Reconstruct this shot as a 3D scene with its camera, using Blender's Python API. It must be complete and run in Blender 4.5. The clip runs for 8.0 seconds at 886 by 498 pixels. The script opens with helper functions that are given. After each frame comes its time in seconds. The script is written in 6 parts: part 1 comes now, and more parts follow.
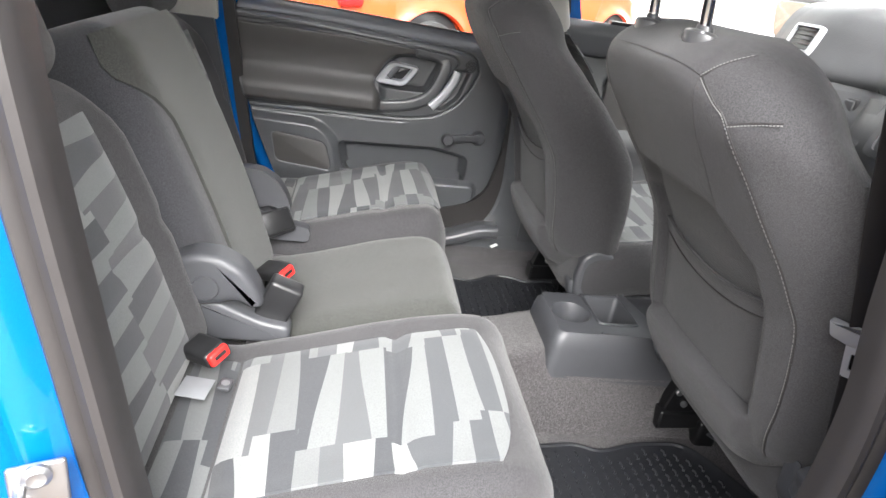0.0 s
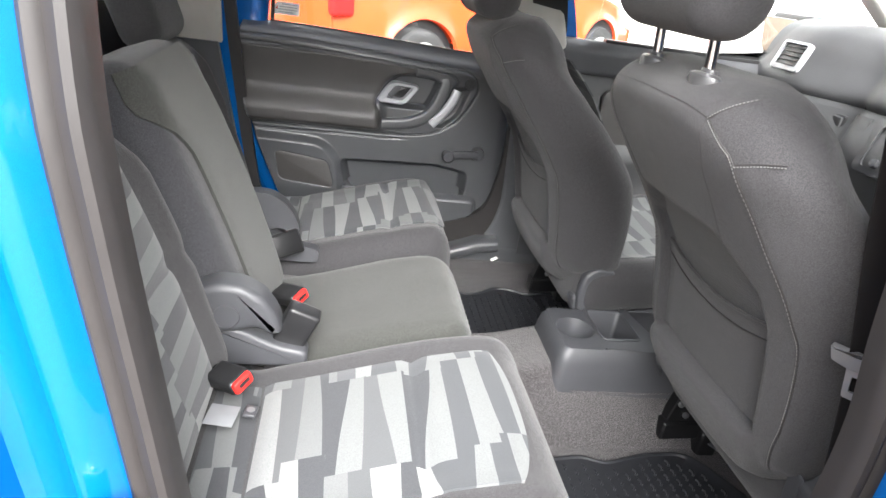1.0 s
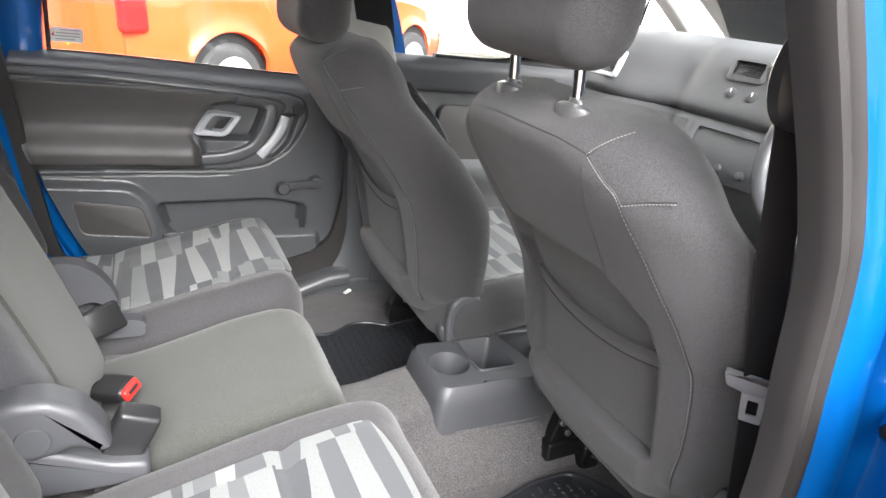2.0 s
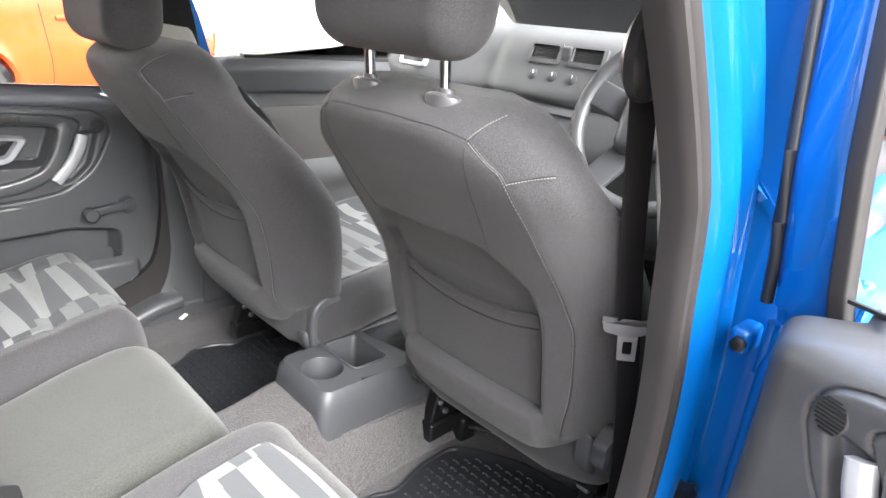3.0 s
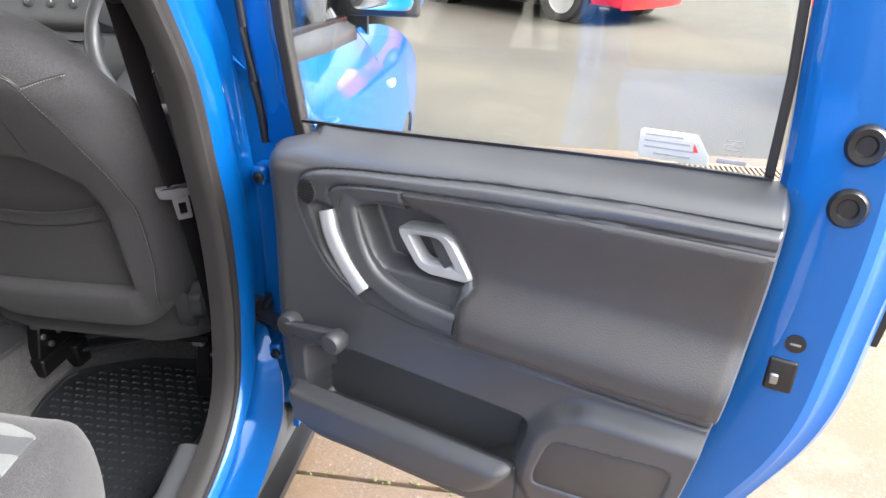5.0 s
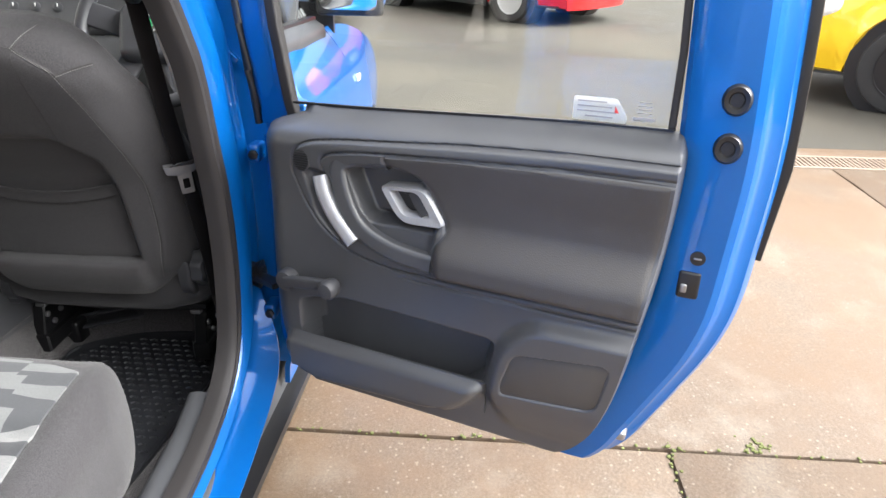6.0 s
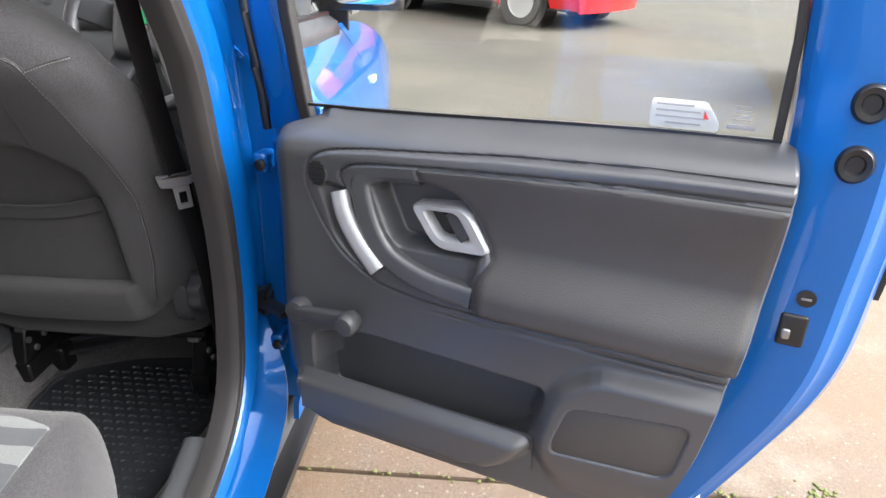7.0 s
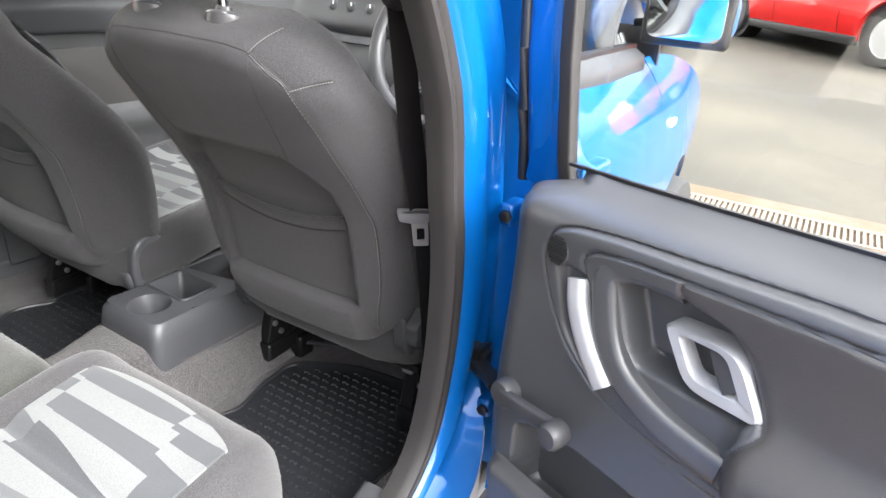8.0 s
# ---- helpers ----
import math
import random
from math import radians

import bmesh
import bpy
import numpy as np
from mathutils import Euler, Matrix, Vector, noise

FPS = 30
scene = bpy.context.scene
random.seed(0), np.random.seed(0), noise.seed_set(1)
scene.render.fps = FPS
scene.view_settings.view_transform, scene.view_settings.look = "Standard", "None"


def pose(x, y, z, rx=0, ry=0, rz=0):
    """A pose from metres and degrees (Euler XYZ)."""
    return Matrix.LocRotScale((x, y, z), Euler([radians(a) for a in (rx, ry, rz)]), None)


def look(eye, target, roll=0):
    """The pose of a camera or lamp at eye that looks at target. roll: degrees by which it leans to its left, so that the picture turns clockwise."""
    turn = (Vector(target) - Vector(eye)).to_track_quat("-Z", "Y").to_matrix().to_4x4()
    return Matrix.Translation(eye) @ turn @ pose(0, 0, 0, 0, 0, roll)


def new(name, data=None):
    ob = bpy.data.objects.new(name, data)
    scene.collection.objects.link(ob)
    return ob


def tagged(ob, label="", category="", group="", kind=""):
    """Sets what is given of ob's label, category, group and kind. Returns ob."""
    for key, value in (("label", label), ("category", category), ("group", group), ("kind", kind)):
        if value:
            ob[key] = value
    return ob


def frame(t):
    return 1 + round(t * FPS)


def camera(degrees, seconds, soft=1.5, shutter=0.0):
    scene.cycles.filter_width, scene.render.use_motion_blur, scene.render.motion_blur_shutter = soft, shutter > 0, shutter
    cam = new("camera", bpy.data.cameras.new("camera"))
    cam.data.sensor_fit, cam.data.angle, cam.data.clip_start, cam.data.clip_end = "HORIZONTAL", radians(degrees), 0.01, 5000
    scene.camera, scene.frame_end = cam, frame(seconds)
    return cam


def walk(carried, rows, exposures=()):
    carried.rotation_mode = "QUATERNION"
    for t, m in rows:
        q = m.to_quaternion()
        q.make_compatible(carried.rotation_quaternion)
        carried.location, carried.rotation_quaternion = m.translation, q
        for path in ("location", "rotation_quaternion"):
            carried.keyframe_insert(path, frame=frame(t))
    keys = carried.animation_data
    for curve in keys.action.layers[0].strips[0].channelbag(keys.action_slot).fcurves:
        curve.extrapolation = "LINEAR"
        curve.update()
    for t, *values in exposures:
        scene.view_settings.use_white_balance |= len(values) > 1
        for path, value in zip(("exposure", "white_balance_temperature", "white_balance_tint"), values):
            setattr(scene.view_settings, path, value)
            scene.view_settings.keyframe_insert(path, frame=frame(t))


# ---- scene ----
cam = camera(69.9, 8.0)
PATH = [
    (0, (0.236, -1.141, 1.096), (0.555, 0.657, 0.28), 9.1),
    (0.5, (0.209, -1.175, 1.13), (0.526, 0.625, 0.319), 9.0),
    (1, (0.187, -1.152, 1.141), (0.542, 0.643, 0.334), 8.7),
    (1.5, (0.205, -1.064, 1.153), (0.785, 0.688, 0.383), 8.1),
    (1.7, (0.201, -1.043, 1.16), (0.889, 0.678, 0.409), 7.9),
    (2.8, (0.094, -0.958, 1.155), (1.336, 0.45, 0.464), 5.8),
    (3, (0.089, -0.963, 1.151), (1.428, 0.357, 0.469), 5.3),
    (3.5, (0.065, -0.986, 1.134), (1.527, 0.194, 0.447), 4.9),
    (4, (0.089, -1.11, 1.107), (1.624, -0.069, 0.358), 4.3),
    (4.5, (0.014, -1.159, 1.131), (1.711, -0.485, 0.316), 3.5),
    (5, (-0.126, -1.174, 1.141), (1.688, -0.945, 0.329), 1.6),
    (5.2, (-0.181, -1.168, 1.139), (1.639, -1.009, 0.325), 1.3),
    (6.3, (-0.336, -1.17, 1.14), (1.495, -1.072, 0.341), 1.1),
    (6.5, (-0.31, -1.164, 1.138), (1.521, -1.063, 0.341), 1.2),
    (7, (-0.161, -1.107, 1.105), (1.674, -0.994, 0.317), 1.3),
    (7.5, (-0.037, -1.06, 1.088), (1.778, -0.763, 0.302), 2.5),
    (8, (0.036, -1.092, 1.13), (1.635, -0.188, 0.338), 4.6),
]
# the car stands level on the yard; its own axes lean a little in the frame of the path
LEVEL = pose(0.2, 0, 0) @ pose(0, 0, 0, 0, 3.72, 0) @ pose(-0.2, 0, 0)
EXPOSURES = [(0.0, 2.7), (1.7, 2.8), (3.5, 3.2), (4.2, 2.85), (5.0, 2.45), (6.3, 2.05), (7.0, 2.15), (8.0, 2.75)]
walk(cam, [(t, LEVEL @ look(eye, target, roll)) for t, eye, target, roll in PATH], EXPOSURES)

# ---- world and light ----
world = bpy.data.worlds.new("world")
scene.world = world
world.use_nodes = True
wn, wl = world.node_tree.nodes, world.node_tree.links
wn.clear()
w_out = wn.new("ShaderNodeOutputWorld")
w_bg = wn.new("ShaderNodeBackground")
w_sky = wn.new("ShaderNodeTexSky")
w_sky.sky_type = "NISHITA"
w_sky.sun_disc = False
w_sky.sun_elevation = radians(39)
w_sky.sun_rotation = radians(179)
w_sky.air_density, w_sky.dust_density, w_sky.ozone_density = 1.0, 6.0, 1.0
w_hsv = wn.new("ShaderNodeHueSaturation")
w_hsv.inputs["Saturation"].default_value = 0.08
wl.new(w_sky.outputs["Color"], w_hsv.inputs["Color"])
# an overcast sky is brighter overhead than at the horizon
w_dir = wn.new("ShaderNodeTexCoord")
w_sep = wn.new("ShaderNodeSeparateXYZ")
w_up = wn.new("ShaderNodeMapRange")
w_up.inputs["From Min"].default_value, w_up.inputs["From Max"].default_value = 0.0, 1.0
w_up.inputs["To Min"].default_value, w_up.inputs["To Max"].default_value = 0.95, 2.1
w_mul = wn.new("ShaderNodeVectorMath")
w_mul.operation = "SCALE"
wl.new(w_dir.outputs["Generated"], w_sep.inputs[0])
wl.new(w_sep.outputs["Z"], w_up.inputs["Value"])
wl.new(w_hsv.outputs["Color"], w_mul.inputs[0])
wl.new(w_up.outputs["Result"], w_mul.inputs["Scale"])
wl.new(w_mul.outputs[0], w_bg.inputs["Color"])
w_bg.inputs["Strength"].default_value = 0.15
wl.new(w_bg.outputs["Background"], w_out.inputs["Surface"])

SUN_DIR = Vector((0.02, -0.78, 0.61))
sun_data = bpy.data.lights.new("sun", "SUN")
sun_data.energy, sun_data.angle, sun_data.color = 0.27, radians(60), (1.0, 0.97, 0.93)
sun = new("sun", sun_data)
sun.matrix_world = look(SUN_DIR * 10, (0, 0, 0))


# ---- mesh helpers ----
STAND = Matrix()  # what things stand in: the yard, or the car


def thing(name, m, label, category="", group="", kind=""):
    ob = new(name)
    ob.empty_display_size = 0.05
    ob.matrix_world = STAND @ m
    return tagged(ob, label, category, group, kind)


def part(name, bm, material, parent=None, label="", sharp=40):
    bmesh.ops.recalc_face_normals(bm, faces=bm.faces)
    me = bpy.data.meshes.new(name)
    bm.to_mesh(me)
    bm.free()
    me.materials.append(material)
    me.polygons.foreach_set("use_smooth", [True] * len(me.polygons))
    me.set_sharp_from_angle(angle=radians(sharp))
    ob = new(name, me)
    if parent is not None:
        ob.parent = parent
    if label:
        ob["label"] = label
    return ob


def share(ob, name, m, parent):
    """Another piece on the same mesh."""
    o = new(name, ob.data)
    o.parent = parent
    o.matrix_basis = m
    return o


def lerp(a, b, k):
    return a + (b - a) * k


def smooth(a, b, v):
    k = min(1.0, max(0.0, (v - a) / (b - a)))
    return k * k * (3 - 2 * k)


def curve_at(rows, v):
    """Smooth interpolation in rows of (v, a, b, ...), v rising or falling."""
    rows = sorted(rows)
    if v <= rows[0][0]:
        return rows[0][1:]
    for i in range(len(rows) - 1):
        r, s = rows[i], rows[i + 1]
        if v <= s[0]:
            p, q = rows[max(0, i - 1)], rows[min(len(rows) - 1, i + 2)]
            k = (v - r[0]) / (s[0] - r[0])
            out = []
            for j in range(1, len(r)):
                m0 = (s[j] - p[j]) / (s[0] - p[0]) * (s[0] - r[0])
                m1 = (q[j] - r[j]) / (q[0] - r[0]) * (s[0] - r[0])
                out.append((2 * k**3 - 3 * k * k + 1) * r[j] + (k**3 - 2 * k * k + k) * m0
                           + (3 * k * k - 2 * k**3) * s[j] + (k**3 - k * k) * m1)
            return tuple(out)
    return rows[-1][1:]


def loft(rings, caps=True, bm=None):
    bm = bm or bmesh.new()
    vs = [[bm.verts.new(p) for p in ring] for ring in rings]
    n = len(vs[0])
    for a, b in zip(vs, vs[1:]):
        for i in range(n):
            bm.faces.new((a[i], a[(i + 1) % n], b[(i + 1) % n], b[i]))
    if caps:
        bm.faces.new(vs[0])
        bm.faces.new(vs[-1])
    return bm


def sheet(grid, thick=0.0, bm=None, flip=1.0):
    """A surface from a grid of points; thick: metres of solid behind it."""
    bm = bm or bmesh.new()
    pts = [[Vector(p) for p in row] for row in grid]
    vs = [[bm.verts.new(p) for p in row] for row in pts]
    r, c = len(vs), len(vs[0])
    for i in range(r - 1):
        for j in range(c - 1):
            bm.faces.new((vs[i][j], vs[i + 1][j], vs[i + 1][j + 1], vs[i][j + 1]))
    if thick:
        bs = []
        for i in range(r):
            row = []
            for j in range(c):
                du = pts[min(i + 1, r - 1)][j] - pts[max(i - 1, 0)][j]
                dv = pts[i][min(j + 1, c - 1)] - pts[i][max(j - 1, 0)]
                row.append(bm.verts.new(pts[i][j] - du.cross(dv).normalized() * thick * flip))
            bs.append(row)
        for i in range(r - 1):
            for j in range(c - 1):
                bm.faces.new((bs[i][j], bs[i][j + 1], bs[i + 1][j + 1], bs[i + 1][j]))
        rim = [(0, j) for j in range(c)] + [(i, c - 1) for i in range(1, r)]
        rim += [(r - 1, j) for j in range(c - 2, -1, -1)] + [(i, 0) for i in range(r - 2, 0, -1)]
        for (i, j), (k, l) in zip(rim, rim[1:] + rim[:1]):
            bm.faces.new((vs[i][j], vs[k][l], bs[k][l], bs[i][j]))
    return bm


def frames_along(path, up):
    out = []
    n = len(path)
    for i in range(n):
        a, b = path[max(0, i - 1)], path[min(n - 1, i + 1)]
        t = (b - a).normalized()
        side = t.cross(up)
        side = side.normalized() if side.length > 1e-5 else Vector((1, 0, 0))
        out.append((path[i], side, side.cross(t).normalized()))
    return out


def sweep(path, profile, up=(0, 0, 1), caps=True, bm=None, scale=None):
    """A closed profile of (side, up) carried along a path."""
    path = [Vector(p) for p in path]
    rings = []
    for k, (p, s, u) in enumerate(frames_along(path, Vector(up))):
        f = scale(k / (len(path) - 1)) if scale else 1.0
        rings.append([p + s * a * f + u * b * f for a, b in profile])
    return loft(rings, caps, bm)


def circle(r, n=10, sx=1.0, sy=1.0):
    return [(r * sx * math.cos(2 * math.pi * i / n), r * sy * math.sin(2 * math.pi * i / n)) for i in range(n)]


def tube(path, r, n=8, bm=None, up=(0, 0, 1), scale=None):
    return sweep(path, circle(r, n), up, True, bm, scale)


def spline(points, n=8):
    """A smooth run through points (Catmull-Rom)."""
    P = [Vector(p) for p in points]
    P = [P[0] * 2 - P[1]] + P + [P[-1] * 2 - P[-2]]
    out = []
    for i in range(1, len(P) - 2):
        a, b, c, d = P[i - 1:i + 3]
        for k in range(n):
            t = k / n
            out.append(0.5 * ((2 * b) + (c - a) * t + (2 * a - 5 * b + 4 * c - d) * t * t + (3 * b - a - 3 * c + d) * t**3))
    out.append(P[-2])
    return out


def rounded(points, r, n=5):
    """A polygon in 2D with its corners rounded by r (or by a list of radii)."""
    out = []
    m = len(points)
    for i in range(m):
        p, a, b = (Vector(points[k % m]) for k in (i, i - 1, i + 1))
        ri = r[i] if isinstance(r, (list, tuple)) else r
        da, db = a - p, b - p
        ri = min(ri, da.length * 0.45, db.length * 0.45)
        if ri < 1e-5:
            out.append(p)
            continue
        s, e = p + da.normalized() * ri, p + db.normalized() * ri
        for k in range(n + 1):
            t = k / n
            out.append(s * (1 - t)**2 + p * 2 * t * (1 - t) + e * t * t)
    return out


def slab(outline, h0, h1, place, bevel=0.0, seg=2, bm=None, both=False):
    """A 2D outline made solid from h0 to h1; place(a, b, h) gives the 3D point. The h1 side is bevelled."""
    bm = bm or bmesh.new()
    o = [Vector(p) for p in outline]
    area = sum(o[i - 1].x * o[i].y - o[i].x * o[i - 1].y for i in range(len(o)))
    if area < 0:
        o.reverse()
    n = len(o)

    def inset(d):
        if d <= 0:
            return o
        res = []
        for i in range(n):
            e0, e1 = (o[i] - o[i - 1]), (o[(i + 1) % n] - o[i])
            n0, n1 = Vector((-e0.y, e0.x)).normalized(), Vector((-e1.y, e1.x)).normalized()
            m = n0 + n1
            m = m / max(0.6, m.dot(n0)) if m.length > 1e-4 else n0
            res.append(o[i] + m * d)
        return res
    levels = []
    sgn = 1 if h1 > h0 else -1
    if both and bevel:
        levels += [(bevel * (1 - math.sin(k / seg * math.pi / 2)), h0 + sgn * bevel * (1 - math.cos(k / seg * math.pi / 2))) for k in range(seg)]
        levels += [(0, h0 + sgn * bevel)]
    else:
        levels += [(0, h0)]
    if bevel:
        levels += [(bevel * (1 - math.cos(k / seg * math.pi / 2)), h1 - sgn * bevel * (1 - math.sin(k / seg * math.pi / 2))) for k in range(seg + 1)]
    else:
        levels += [(0, h1)]
    return loft([[Vector(place(q.x, q.y, h)) for q in inset(d)] for d, h in levels], True, bm)


def rbox(size, r, m=4, k=3, f=None, bm=None, at=(0, 0, 0)):
    """A box with rounded edges, about at; f moves each point."""
    bm = bm or bmesh.new()
    ax = []
    for s in size:
        h = s / 2
        rr = min(r, h * 0.98)
        c = [-h + rr * i / k for i in range(k)] + [lerp(-h + rr, h - rr, i / m) for i in range(m + 1)] + [h - rr + rr * (i + 1) / k for i in range(k)]
        ax.append((c, h, rr))
    N = [len(a[0]) - 1 for a in ax]
    got = {}

    def vert(i, j, l):
        key = (i, j, l)
        if key not in got:
            q = Vector((ax[0][0][i], ax[1][0][j], ax[2][0][l]))
            inner = Vector([max(-a[1] + a[2], min(a[1] - a[2], q[x])) for x, a in enumerate(ax)])
            d = q - inner
            if d.length > 1e-9:
                mx = max(abs(d[x]) / ax[x][2] for x in range(3))
                q = inner + Vector([d[x] / ax[x][2] for x in range(3)]).normalized() * mx * min(a[2] for a in ax)
            if f:
                q = Vector(f(q))
            got[key] = bm.verts.new(q + Vector(at))
        return got[key]
    for a, b, c in ((0, 1, 2), (1, 2, 0), (2, 0, 1)):
        for e in (0, N[c]):
            for i in range(N[a]):
                for j in range(N[b]):
                    ids = []
                    for di, dj in ((0, 0), (1, 0), (1, 1), (0, 1)):
                        t = [0, 0, 0]
                        t[a], t[b], t[c] = i + di, j + dj, e
                        ids.append(vert(*t))
                    bm.faces.new(ids)
    return bm


def lathe(rows, n=32, place=None, bm=None):
    """Rows of (radius, height) turned about an axis; place(x, y, h)."""
    place = place or (lambda x, y, h: (x, y, h))
    rings = [[Vector(place(r * math.cos(2 * math.pi * i / n), r * math.sin(2 * math.pi * i / n), h)) for i in range(n)] for r, h in rows]
    return loft(rings, True, bm)


# ---- materials ----
class Nodes:
    """A small hand for node trees."""

    def __init__(self, name):
        self.mat = bpy.data.materials.new(name)
        self.mat.use_nodes = True
        self.t = self.mat.node_tree
        self.t.nodes.clear()
        self.out = self.add("ShaderNodeOutputMaterial")
        self.b = self.add("ShaderNodeBsdfPrincipled")
        self.link(self.b.outputs[0], self.out.inputs["Surface"])

    def add(self, kind, operation="", noise_dimensions="", feature="", data_type=""):
        nd = self.t.nodes.new(kind)
        if operation:
            nd.operation = operation
        if noise_dimensions:
            nd.noise_dimensions = noise_dimensions
        if feature:
            nd.feature = feature
        if data_type:
            nd.data_type = data_type
        return nd

    def link(self, a, b):
        self.t.links.new(a, b)

    def val(self, sock, v):
        if isinstance(v, bpy.types.NodeSocket):
            self.link(v, sock)
        else:
            sock.default_value = v

    def math(self, op, a, b=0.0, c=0.0):
        nd = self.add("ShaderNodeMath", operation=op)
        for s, v in zip(nd.inputs, (a, b, c)):
            self.val(s, v)
        return nd.outputs[0]

    def noise(self, scale, detail=4, rough=0.55, vec=None, dims="3D"):
        nd = self.add("ShaderNodeTexNoise", noise_dimensions=dims)
        nd.inputs["Scale"].default_value, nd.inputs["Detail"].default_value, nd.inputs["Roughness"].default_value = scale, detail, rough
        self.link(vec or self.coord(), nd.inputs["Vector"])
        return nd.outputs["Fac"]

    def coord(self, kind="Object"):
        return self.add("ShaderNodeTexCoord").outputs[kind]

    def ramp(self, fac, stops, mode="LINEAR"):
        nd = self.add("ShaderNodeValToRGB")
        cr = nd.color_ramp
        cr.interpolation = mode
        while len(cr.elements) < len(stops):
            cr.elements.new(0.5)
        for e, (p, c) in zip(cr.elements, stops):
            e.position = p
            e.color = (*c, 1) if len(c) == 3 else c
        self.link(fac, nd.inputs[0])
        return nd.outputs[0]

    def mix(self, fac, a, b):
        nd = self.add("ShaderNodeMix", data_type="RGBA")
        self.val(nd.inputs[0], fac)
        for s, v in ((nd.inputs[6], a), (nd.inputs[7], b)):
            self.val(s, (*v, 1) if isinstance(v, tuple) and len(v) == 3 else v)
        return nd.outputs[2]

    def bump(self, height, strength=0.3, dist=0.002):
        nd = self.add("ShaderNodeBump")
        nd.inputs["Strength"].default_value, nd.inputs["Distance"].default_value = strength, dist
        self.link(height, nd.inputs["Height"])
        self.link(nd.outputs[0], self.b.inputs["Normal"])
        return nd

    def set(self, **kw):
        names = dict(color="Base Color", rough="Roughness", metal="Metallic", coat="Coat Weight", coat_rough="Coat Roughness",
                     sheen="Sheen Weight", spec="Specular IOR Level", ior="IOR", alpha="Alpha", trans="Transmission Weight")
        for k, v in kw.items():
            self.val(self.b.inputs[names[k]], (*v, 1) if isinstance(v, tuple) and len(v) == 3 else v)
        return self.mat


def shades(c, lo, hi):
    return tuple(x * lo for x in c), tuple(x * hi for x in c)


def cloth(name, c, scale=560, bump=0.6, var=0.14):
    n = Nodes(name)
    weave = n.noise(scale, 3, 0.8)
    big = n.noise(7, 3)
    lo, hi = shades(c, 0.55, 1.45)
    col = n.ramp(weave, [(0.36, lo), (0.66, hi)])
    col = n.mix(n.math("MULTIPLY", big, var), col, tuple(min(1, x * 1.7) for x in c))
    n.bump(weave, bump, 0.0016)
    return n.set(color=col, rough=0.9, sheen=0.14, spec=0.25)


def plastic(name, c, rough=0.5, grain=420, bump=0.3, var=0.14, spec=0.5):
    n = Nodes(name)
    vor = n.add("ShaderNodeTexVoronoi", feature="SMOOTH_F1")
    vor.inputs["Scale"].default_value = grain
    n.link(n.coord(), vor.inputs["Vector"])
    big = n.noise(5, 4)
    lo, hi = shades(c, 1 - var, 1 + var)
    col = n.ramp(big, [(0.3, lo), (0.7, hi)])
    ro = n.math("MULTIPLY_ADD", n.noise(18, 3), 0.16, rough - 0.08)
    n.bump(vor.outputs["Distance"], bump, 0.0008)
    return n.set(color=col, rough=ro, spec=spec)


def paint(name, c, metal=0.0, flake=0.0):
    n = Nodes(name)
    fl = n.noise(2500, 1, 0.5)
    lo, hi = shades(c, 1 - flake, 1 + flake)
    col = n.ramp(fl, [(0.35, lo), (0.65, hi)])
    dirt = n.noise(6, 6, 0.65)
    ro = n.math("MULTIPLY_ADD", dirt, 0.12, 0.32)
    return n.set(color=col, rough=ro, metal=metal, spec=0.2, coat=0.85, coat_rough=n.math("MULTIPLY_ADD", dirt, 0.05, 0.02))


